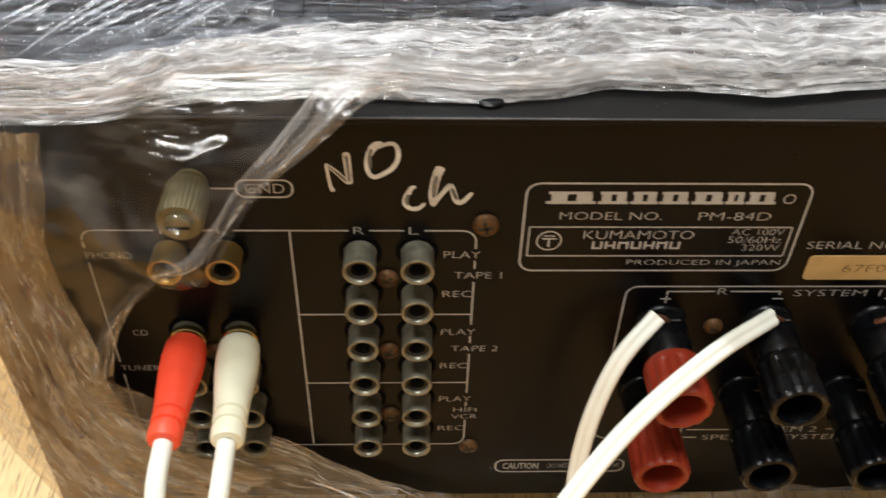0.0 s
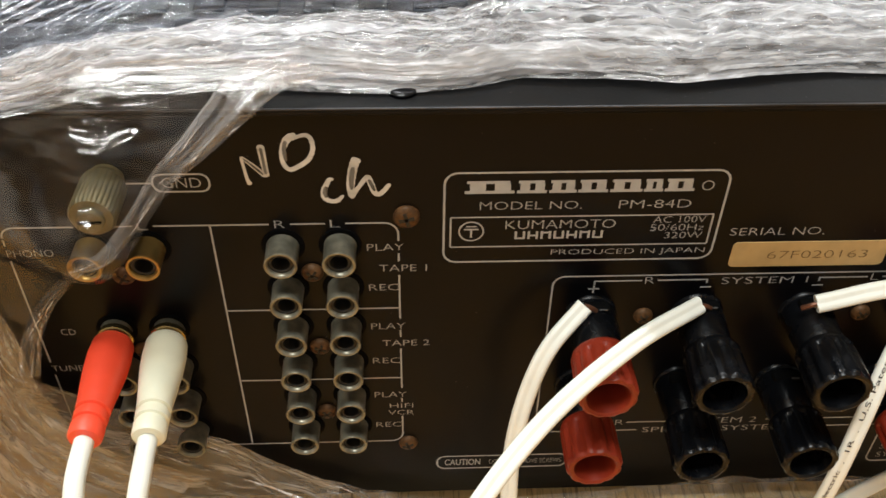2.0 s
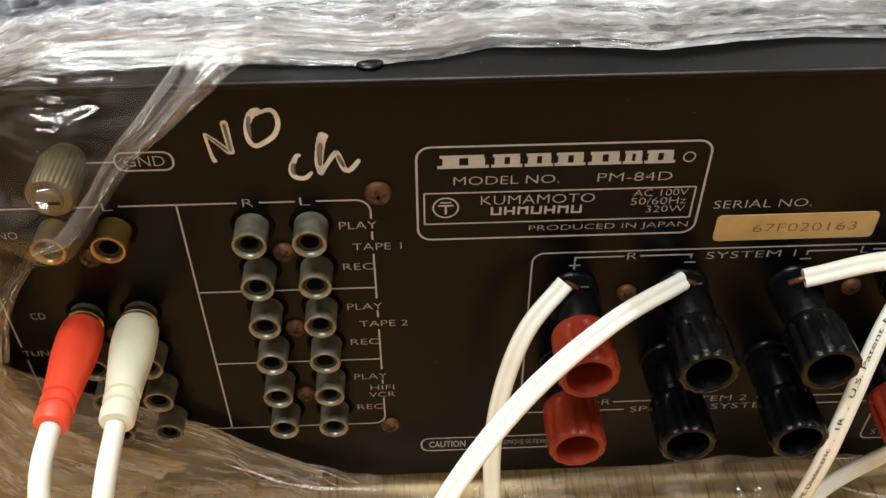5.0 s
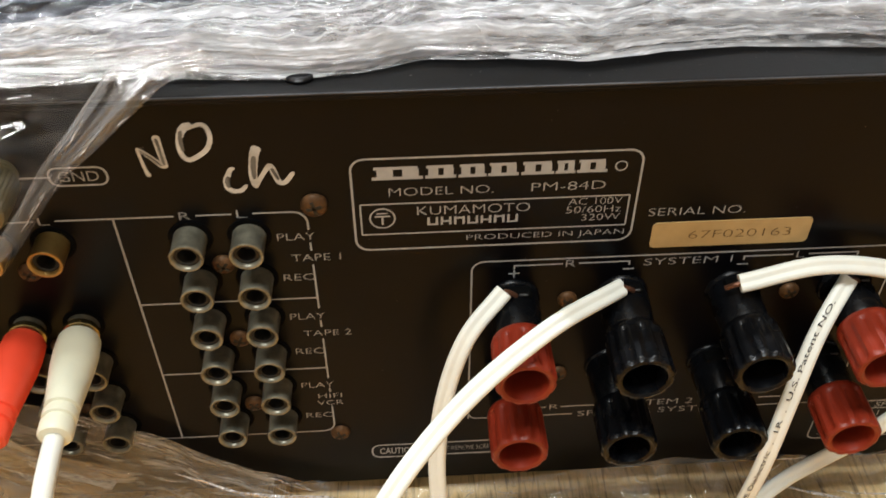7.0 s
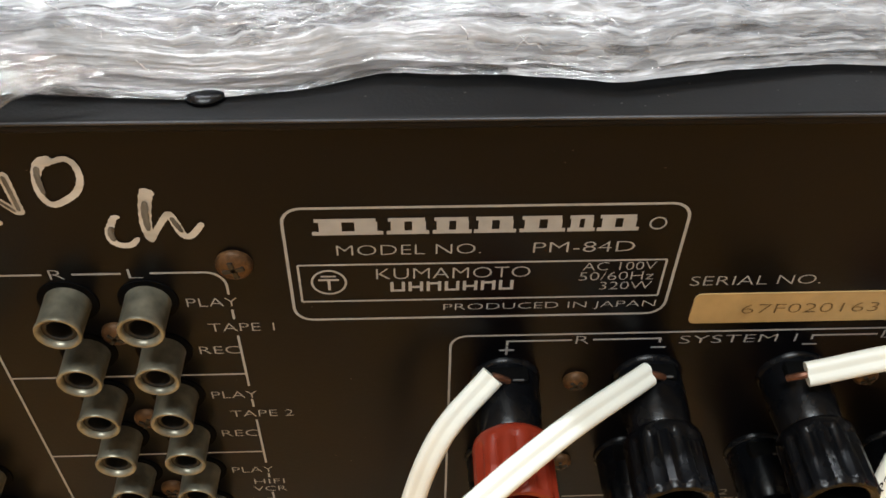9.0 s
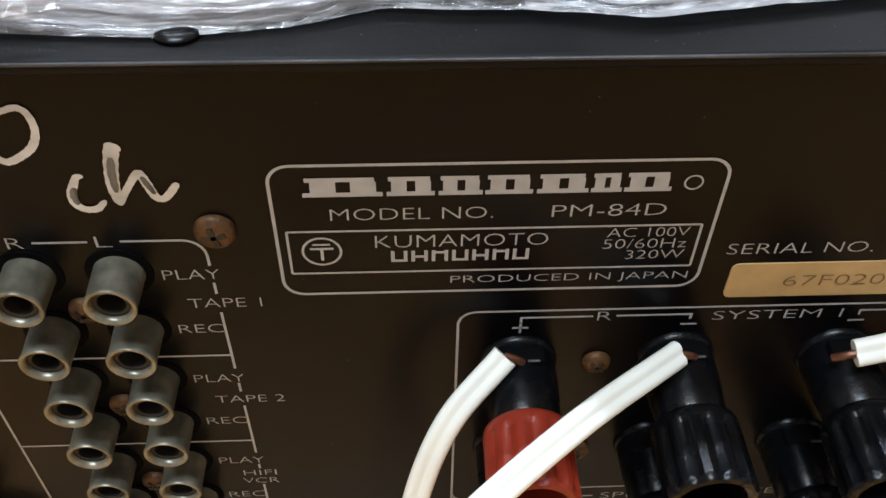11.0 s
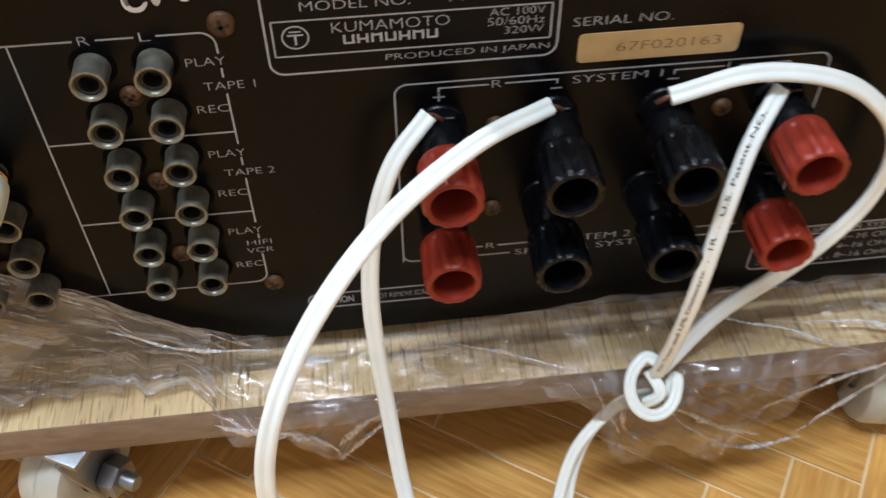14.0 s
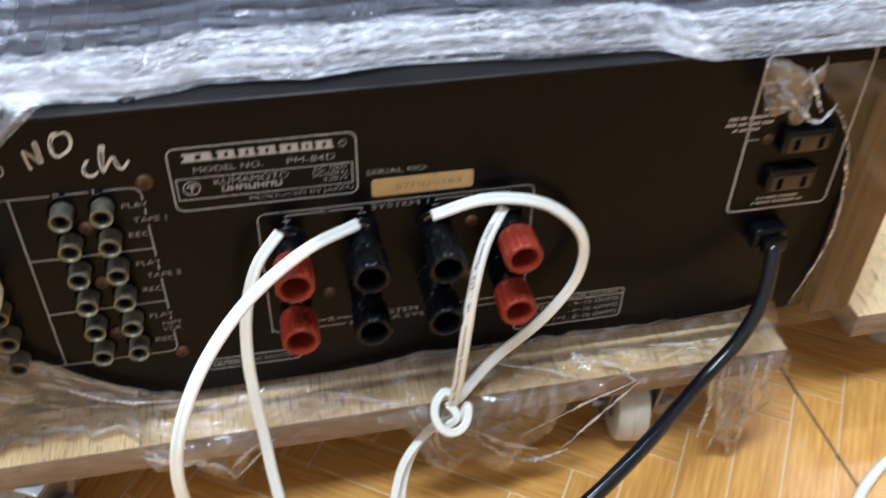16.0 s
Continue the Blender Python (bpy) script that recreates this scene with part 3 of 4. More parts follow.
write("R", 53, 55.6, 171.6, 174), write("L", 115.2, 117.4, 171.6, 174), write("R", 53.2, 55.8, 110.7, 113.1), write("L", 115.3, 117.5, 110.7, 113.1)
write("SPEAKER SYSTEMS", 62.3, 110.5, 106.7, 109.2)
write("CAUTION", 0, 11.6, 91.6, 94.8, bold=0.03), write("DO NOT REMOVE SCREWS", 14.5, 38, 92, 94.3)
write("SPEAKER SYSTEM", 158, 190, 104.1, 106.4, bold=0.01, slant=0.15)
for k, s in enumerate(("SYSTEM 1    : 4~16 OHMS", "SYSTEM 2    : 4~16 OHMS", "SYSTEM 1+2 : 8~16 OHMS")):
    write(s, 143, 191.5, 99.4 - 4.4 * k, 102 - 4.4 * k)
# maker's mark and makers' name: plain slab shapes
for x0, x1 in ((3.3, 15.6), (16.2, 23.6), (24.2, 31), (31.4, 38.8), (39.4, 47.4), (47.8, 52.6), (53, 60.4)):
    bm, w = bmesh.new(), x1 - x0
    ink_bar(bm, x0, x1, 203.1, 204.0), ink_bar(bm, x0 + 0.1 * w, x0 + 0.42 * w, 204.0, 206.15), ink_bar(bm, x0 + 0.6 * w, x0 + 0.92 * w, 204.0, 206.15), ink_bar(bm, x0 + 0.04 * w, x1 - 0.1 * w, 206.15, 207)
    part("maker_mark", bm, PRINT, panel, smooth=False)
frame_line(arc(63.7, 204.8, 1.4, 0, 345, 16), 0.3, True)
for k in range(7):
    x = 16.5 + k * 3.35
    bm = bmesh.new()
    ink_bar(bm, x, x + 0.6, 188.2, 190.8), ink_bar(bm, x + 0.6, x + 2.1, 188.2 + (k % 3) * 0.9, 188.75 + (k % 3) * 0.9), ink_bar(bm, x + 2.1, x + 2.7, 188.2, 190.8)
    part("maker_mark", bm, PRINT, panel, smooth=False)
bm = ink_line(bmesh.new(), arc(5.3, 191, 3.1, 0, 352, 30), 0.42, closed=True)
ink_bar(bm, 3.4, 7.2, 191.4, 191.9), ink_bar(bm, 5.05, 5.55, 188.9, 191.4), ink_bar(bm, 3.9, 6.7, 192.4, 192.8)
part("certificate_mark", bm, PRINT, panel, smooth=False)
rnd = random.Random(3)
for a, b, c, d in ((226, 245, 195.8, 197.6), (225, 247, 192.8, 194.6), (229, 241, 189.9, 191.5), (248, 273, 148.6, 150.2), (250, 271, 151.2, 152.8)):
    bm, x = bmesh.new(), a
    while x < b:
        w = rnd.uniform(0.8, 1.7)
        ink_bar(bm, x, min(x + w, b), c + rnd.uniform(0, 0.3), d, slant=0.15)
        x += w + (rnd.uniform(0.25, 0.45) if rnd.random() < 0.8 else 1.2)
    part("printed_bar", bm, PRINT, panel, smooth=False)

# --- marker writing, sticker ---
bm, thin_bm = bmesh.new(), bmesh.new()
for stroke, wide, thin in (
    ([(-50.0, 215.1), (-49.6, 211.8), (-49.2, 208.6), (-48.6, 206.8)], (0.71, 0.71, 0.86, 1.29), 0),
    ([(-50.0, 215.1), (-47.9, 213.0), (-46.3, 211.2), (-44.7, 209.3)], (0.86, 1.14, 1.29, 1.43), 0),
    ([(-49.5, 214.6), (-47.9, 213.0), (-46.3, 211.2), (-45.2, 209.9)], (0.39, 0.51, 0.58, 0.64), 1),
    ([(-45.1, 218.5), (-44.9, 215.3), (-44.7, 212.0), (-44.5, 209.1)], (1.86, 1.71, 1.57, 1.57), 0),
    ([(-45.1, 217.7), (-44.9, 215.3), (-44.7, 212.0), (-44.6, 210.0)], (0.84, 0.77, 0.71, 0.71), 1),
    ([(-36.5, 221.3), (-38.4, 220.2), (-39.7, 217.8), (-40.3, 214.7), (-39.8, 212.3), (-38.5, 211.3), (-36.2, 212.4), (-34.1, 214.2), (-32.9, 217.0), (-33.1, 219.9), (-34.3, 221.1), (-36.1, 220.7), (-37.8, 219.8)], (1.43, 2.0, 1.57, 1.14, 1.14, 1.29, 1.29, 1.29, 1.14, 1.14, 1.14, 1.0, 0.71), 0),
    ([(-39.1, 219.6), (-39.6, 217.1), (-39.5, 213.7)], (1.0, 1.0, 0.86), 1),
    ([(-28.6, 208.2), (-29.6, 208.1), (-30.4, 206.6), (-31.1, 204.8), (-31.1, 202.8), (-29.9, 201.6), (-28.0, 201.7), (-26.4, 203.4)], (0.71, 1.14, 1.29, 1.57, 1.43, 1.29, 1.29, 0.86), 0),
    ([(-30.4, 206.1), (-30.9, 204.5), (-30.7, 202.6)], (1.0, 1.14, 0.86), 1),
    ([(-22.6, 214.4), (-23.4, 212.7), (-24.2, 209.2), (-24.6, 206.0), (-24.4, 202.5)], (2.43, 2.29, 2.14, 2.0, 1.57), 0),
    ([(-23.7, 211.8), (-24.2, 208.9), (-24.4, 205.0)], (1.14, 1.29, 1.0), 1),
    ([(-24.6, 202.3), (-23.5, 204.3), (-22.0, 206.7), (-20.9, 208.3), (-20.2, 208.6), (-19.5, 206.3), (-18.8, 204.0), (-17.7, 203.5), (-16.5, 204.6), (-15.0, 206.7)], (1.29, 1.14, 1.14, 1.29, 1.43, 1.57, 1.43, 1.29, 1.29, 1.14), 0),
    ([(-20.1, 208.1), (-19.4, 206.2), (-18.7, 204.5)], (0.86, 1.0, 0.71), 1),
):
    pts = [(q.x, q.z) for q in spline([(x, 0, z) for x, z in stroke], 7)]
    n, to = len(pts), thin_bm if thin else bm
    left, right = [], []
    for i, (x, z) in enumerate(pts):
        a, b = Vector(pts[max(i - 1, 0)]), Vector(pts[min(i + 1, n - 1)])
        t = (b - a).normalized()
        w = 0.5 * np.interp(i / 7, range(len(wide)), wide) * (1 + 0.07 * math.sin(i * 1.7 + x) + 0.05 * math.sin(i * 3.1)) * (0.45 if i in (0, n - 1) else 0.85 if i in (1, n - 2) else 1)
        y = -0.15 - 0.0015 * i - (0.1 if thin else 0)
        left.append(to.verts.new((x - t.y * w, y, z + t.x * w)))
        right.append(to.verts.new((x + t.y * w, y, z - t.x * w)))
    for i in range(n - 1):
        to.faces.new((left[i], right[i], right[i + 1], left[i + 1]))
part("marker_writing", bm, PEN, panel, "hand-written white marker letters", smooth=False)
part("thin_marker", thin_bm, PEN_THIN, panel, "thin grey streaks where the marker ran dry", smooth=False)
bm = bmesh.new()
rr = round_rect(74.4, 116.3, 177.4, 185.9, 1.4)
front = [bm.verts.new((x, -0.3, z)) for x, z in rr]
back = [bm.verts.new((x, 0, z)) for x, z in rr]
bm.faces.new(front)
for k in range(len(rr)):
    bm.faces.new((front[k], back[k], back[(k + 1) % len(rr)], front[(k + 1) % len(rr)]))
sticker = part("serial_sticker", bm, STICKER, panel, "yellowed sticker with stamped digits", smooth=False)
part("stamped_number", letters(bmesh.new(), "67F020163", 84.2, 111.2, 180.2, 182.9, y=-0.4), STAMP, panel, smooth=False)


# --- dust on the panel and the cover ---
rnd = random.Random(8)
bm = bmesh.new()
for _ in range(90):
    x, z, w = rnd.uniform(-60, 235), rnd.uniform(90, 226), rnd.uniform(0.06, 0.2)
    ink_bar(bm, x, x + w * rnd.uniform(1, 2.5), z, z + w, y=-0.05, slant=rnd.uniform(-1, 1))
for _ in range(40):
    x, y, w = rnd.uniform(-40, 160), rnd.uniform(-0.3, 11), rnd.uniform(0.06, 0.2)
    bm.faces.new([bm.verts.new(p) for p in ((x, y, 228.96), (x + 2 * w, y, 228.96), (x + 1.6 * w, y + w, 228.96), (x - 0.2 * w, y + w, 228.96))])
tagged(part("dust_speck", bm, DUST, panel, "tiny grey specks of dust", smooth=False), "tiny grey specks of dust", kind="stuff")


# --- screws, jacks, posts ---
def screw(x, z, r, y=0.0, mat_=COPPER):
    head = part("screw", lathe(bmesh.new(), [(r, 0), (r, 0.5), (r * 0.92, 1.1), (r * 0.62, 1.7), (r * 0.2, 1.95), (0.01, 2)], (x, y, z), seg=24), mat_, amp, "rusty crosshead screw")
    bm = bmesh.new()
    a = random.uniform(0, 90)
    for k in (0, 90):
        d = Matrix.Rotation(radians(a + k), 3, "Y")
        made = box(bmesh.new(), -r * 0.58, r * 0.58, -2.06, -1.3, -r * 0.13, r * 0.13)
        for f in made.faces:
            bm.faces.new([bm.verts.new(Vector((x, y, z)) + d @ v.co) for v in f.verts])
        made.free()
    part("cross_slot", bm, SOCKET, head, smooth=False)


for x, z, r in ((-11.1, 196.4, 3.4), (-11.7, 104.6, 3.0), (-36, 178, 2.9), (-36, 149.7, 2.9), (-36, 121, 2.9), (-84.8, 178, 2.9), (-84.8, 149.7, 2.9), (-84.8, 121, 2.9), (54.4, 159.6, 2.7), (116.3, 159.3, 2.7), (54.4, 128.4, 2.7), (116.3, 128.4, 2.7), (246.5, 185, 2.4)):
    screw(x, z, r)


def jack(x, z, material, label):
    """A phono jack: barrel with a rolled rim, black insulator, centre hole."""
    j = part("phono_jack", lathe(bmesh.new(), [(4.3, 0), (4.2, 0.6), (4.1, 6.9), (4.22, 7.2), (4.26, 7.6), (4.12, 7.95), (3.85, 8.0), (3.55, 7.85), (3.2, 7.2), (3.15, 6.7)], (x, 0, z), seg=32), material, amp, label)
    part("insulator", lathe(bmesh.new(), [(3.17, 6.85), (2.5, 6.95), (2.3, 6.8), (2.2, 2.5), (0.01, 2.5)], (x, 0, z), seg=20), SOCKET, j)
    # flush near-black ring round the foot of the barrel
    part("dark_foot_ring", lathe(bmesh.new(), [(5.6, 0.02), (5.5, 0.3), (4.2, 0.35)], (x, 0, z), seg=28), HOLE, j)


for row, z in enumerate((187, 172.3, 157.7, 143, 128.4, 113.7)):
    for x in (-42.8, -28.2):
        jack(x, z, NICKEL, "dull nickel phono jack")
    if row != 1:
        for x in (-91, -76.7):
            jack(x, z, GOLD if row == 0 else NICKEL, "gold-plated phono jack" if row == 0 else "dull nickel phono jack")

# ground terminal: knurled nut on a slotted stud
g = part("ground_terminal", lathe(bmesh.new(), [(4, 0), (4, 1), (3, 1.2), (3, 3), (5.0, 3.1), (5.4, 3.8), (5.4, 14.6), (4.9, 15.4), (2.9, 15.5)], (-82.3, 0, 209.5), seg=112, ripple=lambda k, i: 1 - (0.07 if k % 4 == 0 and i in (5, 6) else 0)), KNURL, amp, "knurled pale metal ground terminal")
bm = lathe(bmesh.new(), [(3.2, 14), (3.2, 16.6), (2.8, 17.0), (0.01, 17.1)], (-82.3, 0, 209.5), seg=20)
part("stud", bm, KNURL, g)
part("slot", box(bmesh.new(), -85.0, -79.6, -17.2, -16.6, 209.1, 209.9), HOLE, g, smooth=False)


def post(x, z, material, label):
    """A speaker post: black foot with a wire hole on top, fluted hollow cap."""
    p = part("binding_post", lathe(bmesh.new(), [(7.4, 0), (7.3, 0.8), (6.9, 1.2), (6.8, 8), (6.3, 14.6), (5.9, 15.2), (4, 15.4)], (x, 0, z), seg=36), BLACK, amp, label)
    part("cap", lathe(bmesh.new(), [(5.2, 15.3), (6.9, 15.35), (7.5, 15.8), (7.75, 16.6), (7.75, 17.6), (7.8, 18.4), (7.9, 28.6), (7.85, 29.6), (7.4, 30.4), (6.6, 30.6), (5.8, 30.2), (5.55, 29.2), (5.4, 18), (0.01, 17.6)], (x, 0, z), seg=72,
         ripple=lambda k, i: 1 - (0.11 if k % 6 == 0 else 0.075 if k % 6 in (1, 5) else 0) * (1 if i in (5, 6) else 0.45 if i in (7, 8) else 0)), material, p)
    bm = bmesh.new()
    box(bm, x - 4.2, x + 4.2, -5.8, -1.9, z + 4.4, z + 7.15, 0.9, 2)
    part("wire_hole", bm, HOLE, p)
    part("pin", lathe(bmesh.new(), [(0.3, -1.1), (0.3, 1.1)], (x + 1.9, -5.6, z + 7.1), (1, 0, 0), 10, True), DULLPIN, p)


for z in (160.2, 130.6):
    for x, m, s in ((39.5, RED, "red"), (69.4, BLACK, "black"), (100, BLACK, "black"), (131.5, RED, "red")):
        post(x, z, m, s + " fluted plastic speaker binding post")


# mains outlets and cord bushing
def outlet(x, z):
    o = part("mains_outlet", box(bmesh.new(), x - 12, x + 12, -4.5, 0.5, z - 5.5, z + 6.5, 1.2), BLACK, amp, "black two-slot mains outlet")
    part("face", box(bmesh.new(), x - 9.5, x + 9.5, -5.2, -4.4, z - 4.3, z + 3.6, 0.5), mat("brown_bakelite", (0.026, 0.018, 0.012), 0.4), o, "brown outlet face")
    for d in (-5.8, 5.8):
        part("slot", box(bmesh.new(), x + d - 1.3, x + d + 1.3, -5.35, -5.1, z - 3.2, z + 2.6), HOLE, o)


outlet(264, 184)
outlet(261.5, 163.5)
bm = box(bmesh.new(), 249.5, 266, -9, 0, 127.5, 139.5, 2.2, 3)
box(bm, 252, 263.5, -14, -9, 129, 137, 1.6, 2)
part("cord_bushing", bm, BLACK, amp, "black strain-relief bushing")

# plastic rivet on the cover
rivet = part("plastic_rivet", lathe(bmesh.new(), [(3.7, 0), (3.7, 0.6), (3.3, 1.05), (2.2, 1.3), (1.0, 1.4), (0.01, 1.4)], (-11.6, 6.0, 228.9), (0, 0, 1), 28), BLACK, amp, "black plastic push rivet")

# ==== leads ====
def lead(name, label, points, section, material, up=(0, 0, 1), category="cable", steps=10):
    line = spline(points, steps)
    t = thing(name, label, category, points[-1], {"speaker_lead": "white speaker leads", "audio_lead": "white audio leads"}.get(name, ""))
    part("insulation", sweep(bmesh.new(), line, section, up), material, t)
    return t, line


FACE = (0, -0.7, 0.7)
TWIN = twin()
KNOTTED = twin(1.2, 0.8)


def bare_end(t, a, b):
    """A few twisted copper strands from the cut end of a lead into its hole."""
    a, b = Vector(a), Vector(b)
    mid = (a + b) / 2 + Vector((0, -0.3, 0.5))
    part("bare_strand", sweep(bmesh.new(), spline([a, mid, b], 6), circle(0.75, 8)), STRAND, t, "bare copper strands")


tA, lineA = lead("speaker_lead", "white two-core speaker lead clamped in the red post", [
    (36.1, -5.9, 169.3), (26.0, -13.2, 160.2), (20.0, -19.0, 144.8), (17.3, -23.7, 125.5), (17.5, -29.4, 104.6), (19.2, -37.1, 84.1), (20.9, -46.5, 66.5), (23.0, -54.5, 54),
    (25, -55.5, 48), (30, -56.5, 44.5), (36.5, -57, 47.5), (37.5, -59, 54), (31, -61.5, 56.5), (21, -62.5, 53), (12.5, -61, 47.5), (13.5, -58.5, 43), (22, -57.5, 41.5), (31, -55.5, 38), (44, -48.5, 23.5), (66, -50, 8), (90, -60, 3.2)], TWIN, WHITE, FACE)
bare_end(tA, (36.0, -5.9, 169.3), (39.4, -5.6, 167.0))
tB, lineB = lead("speaker_lead", "white two-core speaker lead clamped in the black post", [
    (67.1, -6.1, 169.0), (44.7, -24.6, 174.1), (21.0, -43.2, 168.6), (1.5, -60.5, 152.7), (-10.1, -73.1, 127.9), (-10.8, -77.1, 98.6), (-0.1, -71.2, 70.6), (19.0, -59.2, 46.9), (43.2, -47.9, 25.9), (70.4, -41.9, 6.0), (97, -47, 3.2), (125, -62, 3.2)], TWIN, WHITE, FACE)
bare_end(tB, (67.0, -6.1, 169.0), (70.5, -5.6, 167.2))
tC, lineC = lead("speaker_lead", "white two-core speaker lead looped beside the posts", [
    (97.6, -8.4, 170.9), (121.2, -7.4, 175.4), (146.3, -8.6, 169.8), (162.8, -10.4, 152.8), (163.6, -11.4, 129.8), (149.5, -12.7, 107.0), (126.3, -15.3, 86.6), (107, -25.5, 74)], TWIN, WHITE, FACE)
bare_end(tC, (98.2, -8.4, 171.0), (94.6, -7.6, 168.6))
tD, lineD = lead("speaker_lead", "printed white speaker lead clamped in the red post", [
    (128.3, -6.1, 168.8), (118.1, -17.4, 159.6), (111.6, -26.5, 143.1), (108.2, -31.0, 121.4), (106.4, -30.5, 96.5), (105, -27.5, 74.5)], TWIN, WHITE, FACE)
bare_end(tD, (128.0, -6.1, 168.8), (131.4, -5.6, 167.0))
# printing along the lead, read upwards
back = [p for p in lineD[3:-2]][::-1]
fr = frames_along(back, FACE)
cum = np.concatenate([[0], np.cumsum([(b - a).length for a, b in zip(back, back[1:])])])


def on_lead(u, v):
    d = u * cum[-1] * 0.97
    i = min(int(np.searchsorted(cum, d, side="right")) - 1, len(back) - 2)
    f = (d - cum[i]) / (cum[i + 1] - cum[i])
    side, up = fr[i][0].lerp(fr[i + 1][0], f), fr[i][1].lerp(fr[i + 1][1], f)
    side = side if side.x < 0 else -side
    return back[i].lerp(back[i + 1], f) + side * ((v - 0.5) * 1.35 + 1.1) + up * 1.42


part("lead_print", letters(bmesh.new(), "for Tour and LPE Dielectric  .  1R  .  U.S. Patent NO.", 0, 1, 0, 1, place=on_lead, bold=0.02), INK, tD, "small black printed words", smooth=False)

# the knot in which both leads are tied, and the two strands that leave it
UPV, SIDE = Vector((0, 0.62, 0.72)), Vector((1, 0, 0))
K = Vector((103.5, -28.5, 70.5))
ring = []
for k in range(15):
    a = radians(100 + 27 * k)
    ring.append(K + SIDE * (8.0 * math.cos(a)) + UPV * (10.2 * math.sin(a)) + Vector((0, -1, 1)) * (1.6 * math.sin(a * 0.5) + 0.9))
tT, _ = lead("speaker_lead", "two white speaker lead strands tied in an overhand knot", [(107, -27, 77)] + ring[:11] + [(108, -29, 66), (101, -27, 62), (93.5, -27.5, 57.5), (81.0, -33.2, 44.7), (74.1, -42.9, 29.9), (70.8, -55.7, 15.8), (73.7, -71.3, 3.2), (90, -105, 3.2)], KNOTTED, WHITE, FACE, steps=8)
lead("speaker_lead", "white speaker lead strand leaving the knot", [(103, -25.5, 74), (106, -31, 69), (102, -31, 64), (95, -26, 56), (85.5, -29.5, 45), (79, -38, 30), (76.5, -52, 14), (79, -70, 3.2), (98, -100, 3.2)], KNOTTED, WHITE, FACE, steps=8)

tP, lineP = lead("power_cord", "thick black rubber power cord hanging to the floor", [
    (257.4, -8, 133), (256.4, -15.2, 129.0), (251.7, -24.0, 110.1), (240.3, -31.5, 93.1), (223.5, -39.3, 81.6), (204.7, -51.7, 76.9), (183.6, -67.2, 75.6), (160.1, -82.2, 72.6), (132.8, -96, 62), (112, -112, 42), (100, -128, 20), (96, -146, 5), (110, -180, 4.4)], circle(3.5, 16), CORD)


def plug(x0, x1, z, body, label):
    """A moulded phono plug on its jack, with a brass skirt, ribbed tail."""
    t = thing("phono_plug", label, "plug", (x0, -8, z), "phono plugs")
    d = Vector((x1 - x0, -34, 0.6))
    part("skirt", lathe(bmesh.new(), [(4.3, 3.0), (4.7, 3.0), (4.8, 3.4), (4.8, 4.6), (4.4, 4.9), (4.2, 5.0), (4.2, 5.8), (4.7, 6.0), (4.8, 6.4), (4.8, 8)], (x0, 0, z), d, 32), BRASS, t, "tarnished brass skirt")
    part("body", lathe(bmesh.new(), [(4.2, 7.2), (5.0, 7.5), (5.5, 8.6), (5.75, 13), (5.6, 18), (5.0, 24), (4.5, 29), (4.35, 31), (3.6, 31.3), (3.6, 32.4), (4.35, 32.7), (4.25, 34.4), (3.55, 34.7), (3.55, 35.8), (4.25, 36.1), (4.2, 39.2), (3.8, 39.8), (2, 40)], (x0, 1.5, z), d, 36), body, t)
    return t


plug(-90.4, -90.2, 158.3, REDPLUG, "red moulded phono plug on a white lead")
plug(-76.5, -75.0, 158.3, CREAM, "cream moulded phono plug on a white lead")
lead("audio_lead", "white round audio lead from the red plug", [(-90.3, -36, 158.7), (-90.2, -50, 156.5), (-89.6, -60, 147), (-88, -70.5, 127.5), (-86.5, -79.4, 98.1), (-86.0, -84.7, 66.5), (-86.5, -86.4, 34.7), (-90, -80, 8), (-93, -62, 3), (-75, -36, 3), (-42, -29, 3), (-12, -37, 3), (15, -62, 3), (20, -100, 3)], circle(2.45, 14), WHITE)
lead("audio_lead", "white round audio lead from the cream plug", [(-75.0, -36, 158.7), (-75.2, -50, 156), (-76.8, -58.5, 147), (-79.6, -65.6, 129.2), (-80.4, -71.6, 99.6), (-80.8, -77.2, 67.3), (-76.9, -81.7, 34.9), (-68.4, -88, 5), (-55, -110, 3), (-40, -140, 3)], circle(2.45, 14), WHITE)
lead("audio_lead", "loose white lead lying on the floor", [(270, -120, 3), (298, -84, 3), (322, -62, 3), (350, -50, 3), (400, -52, 3)], circle(2.8, 12), WHITE)

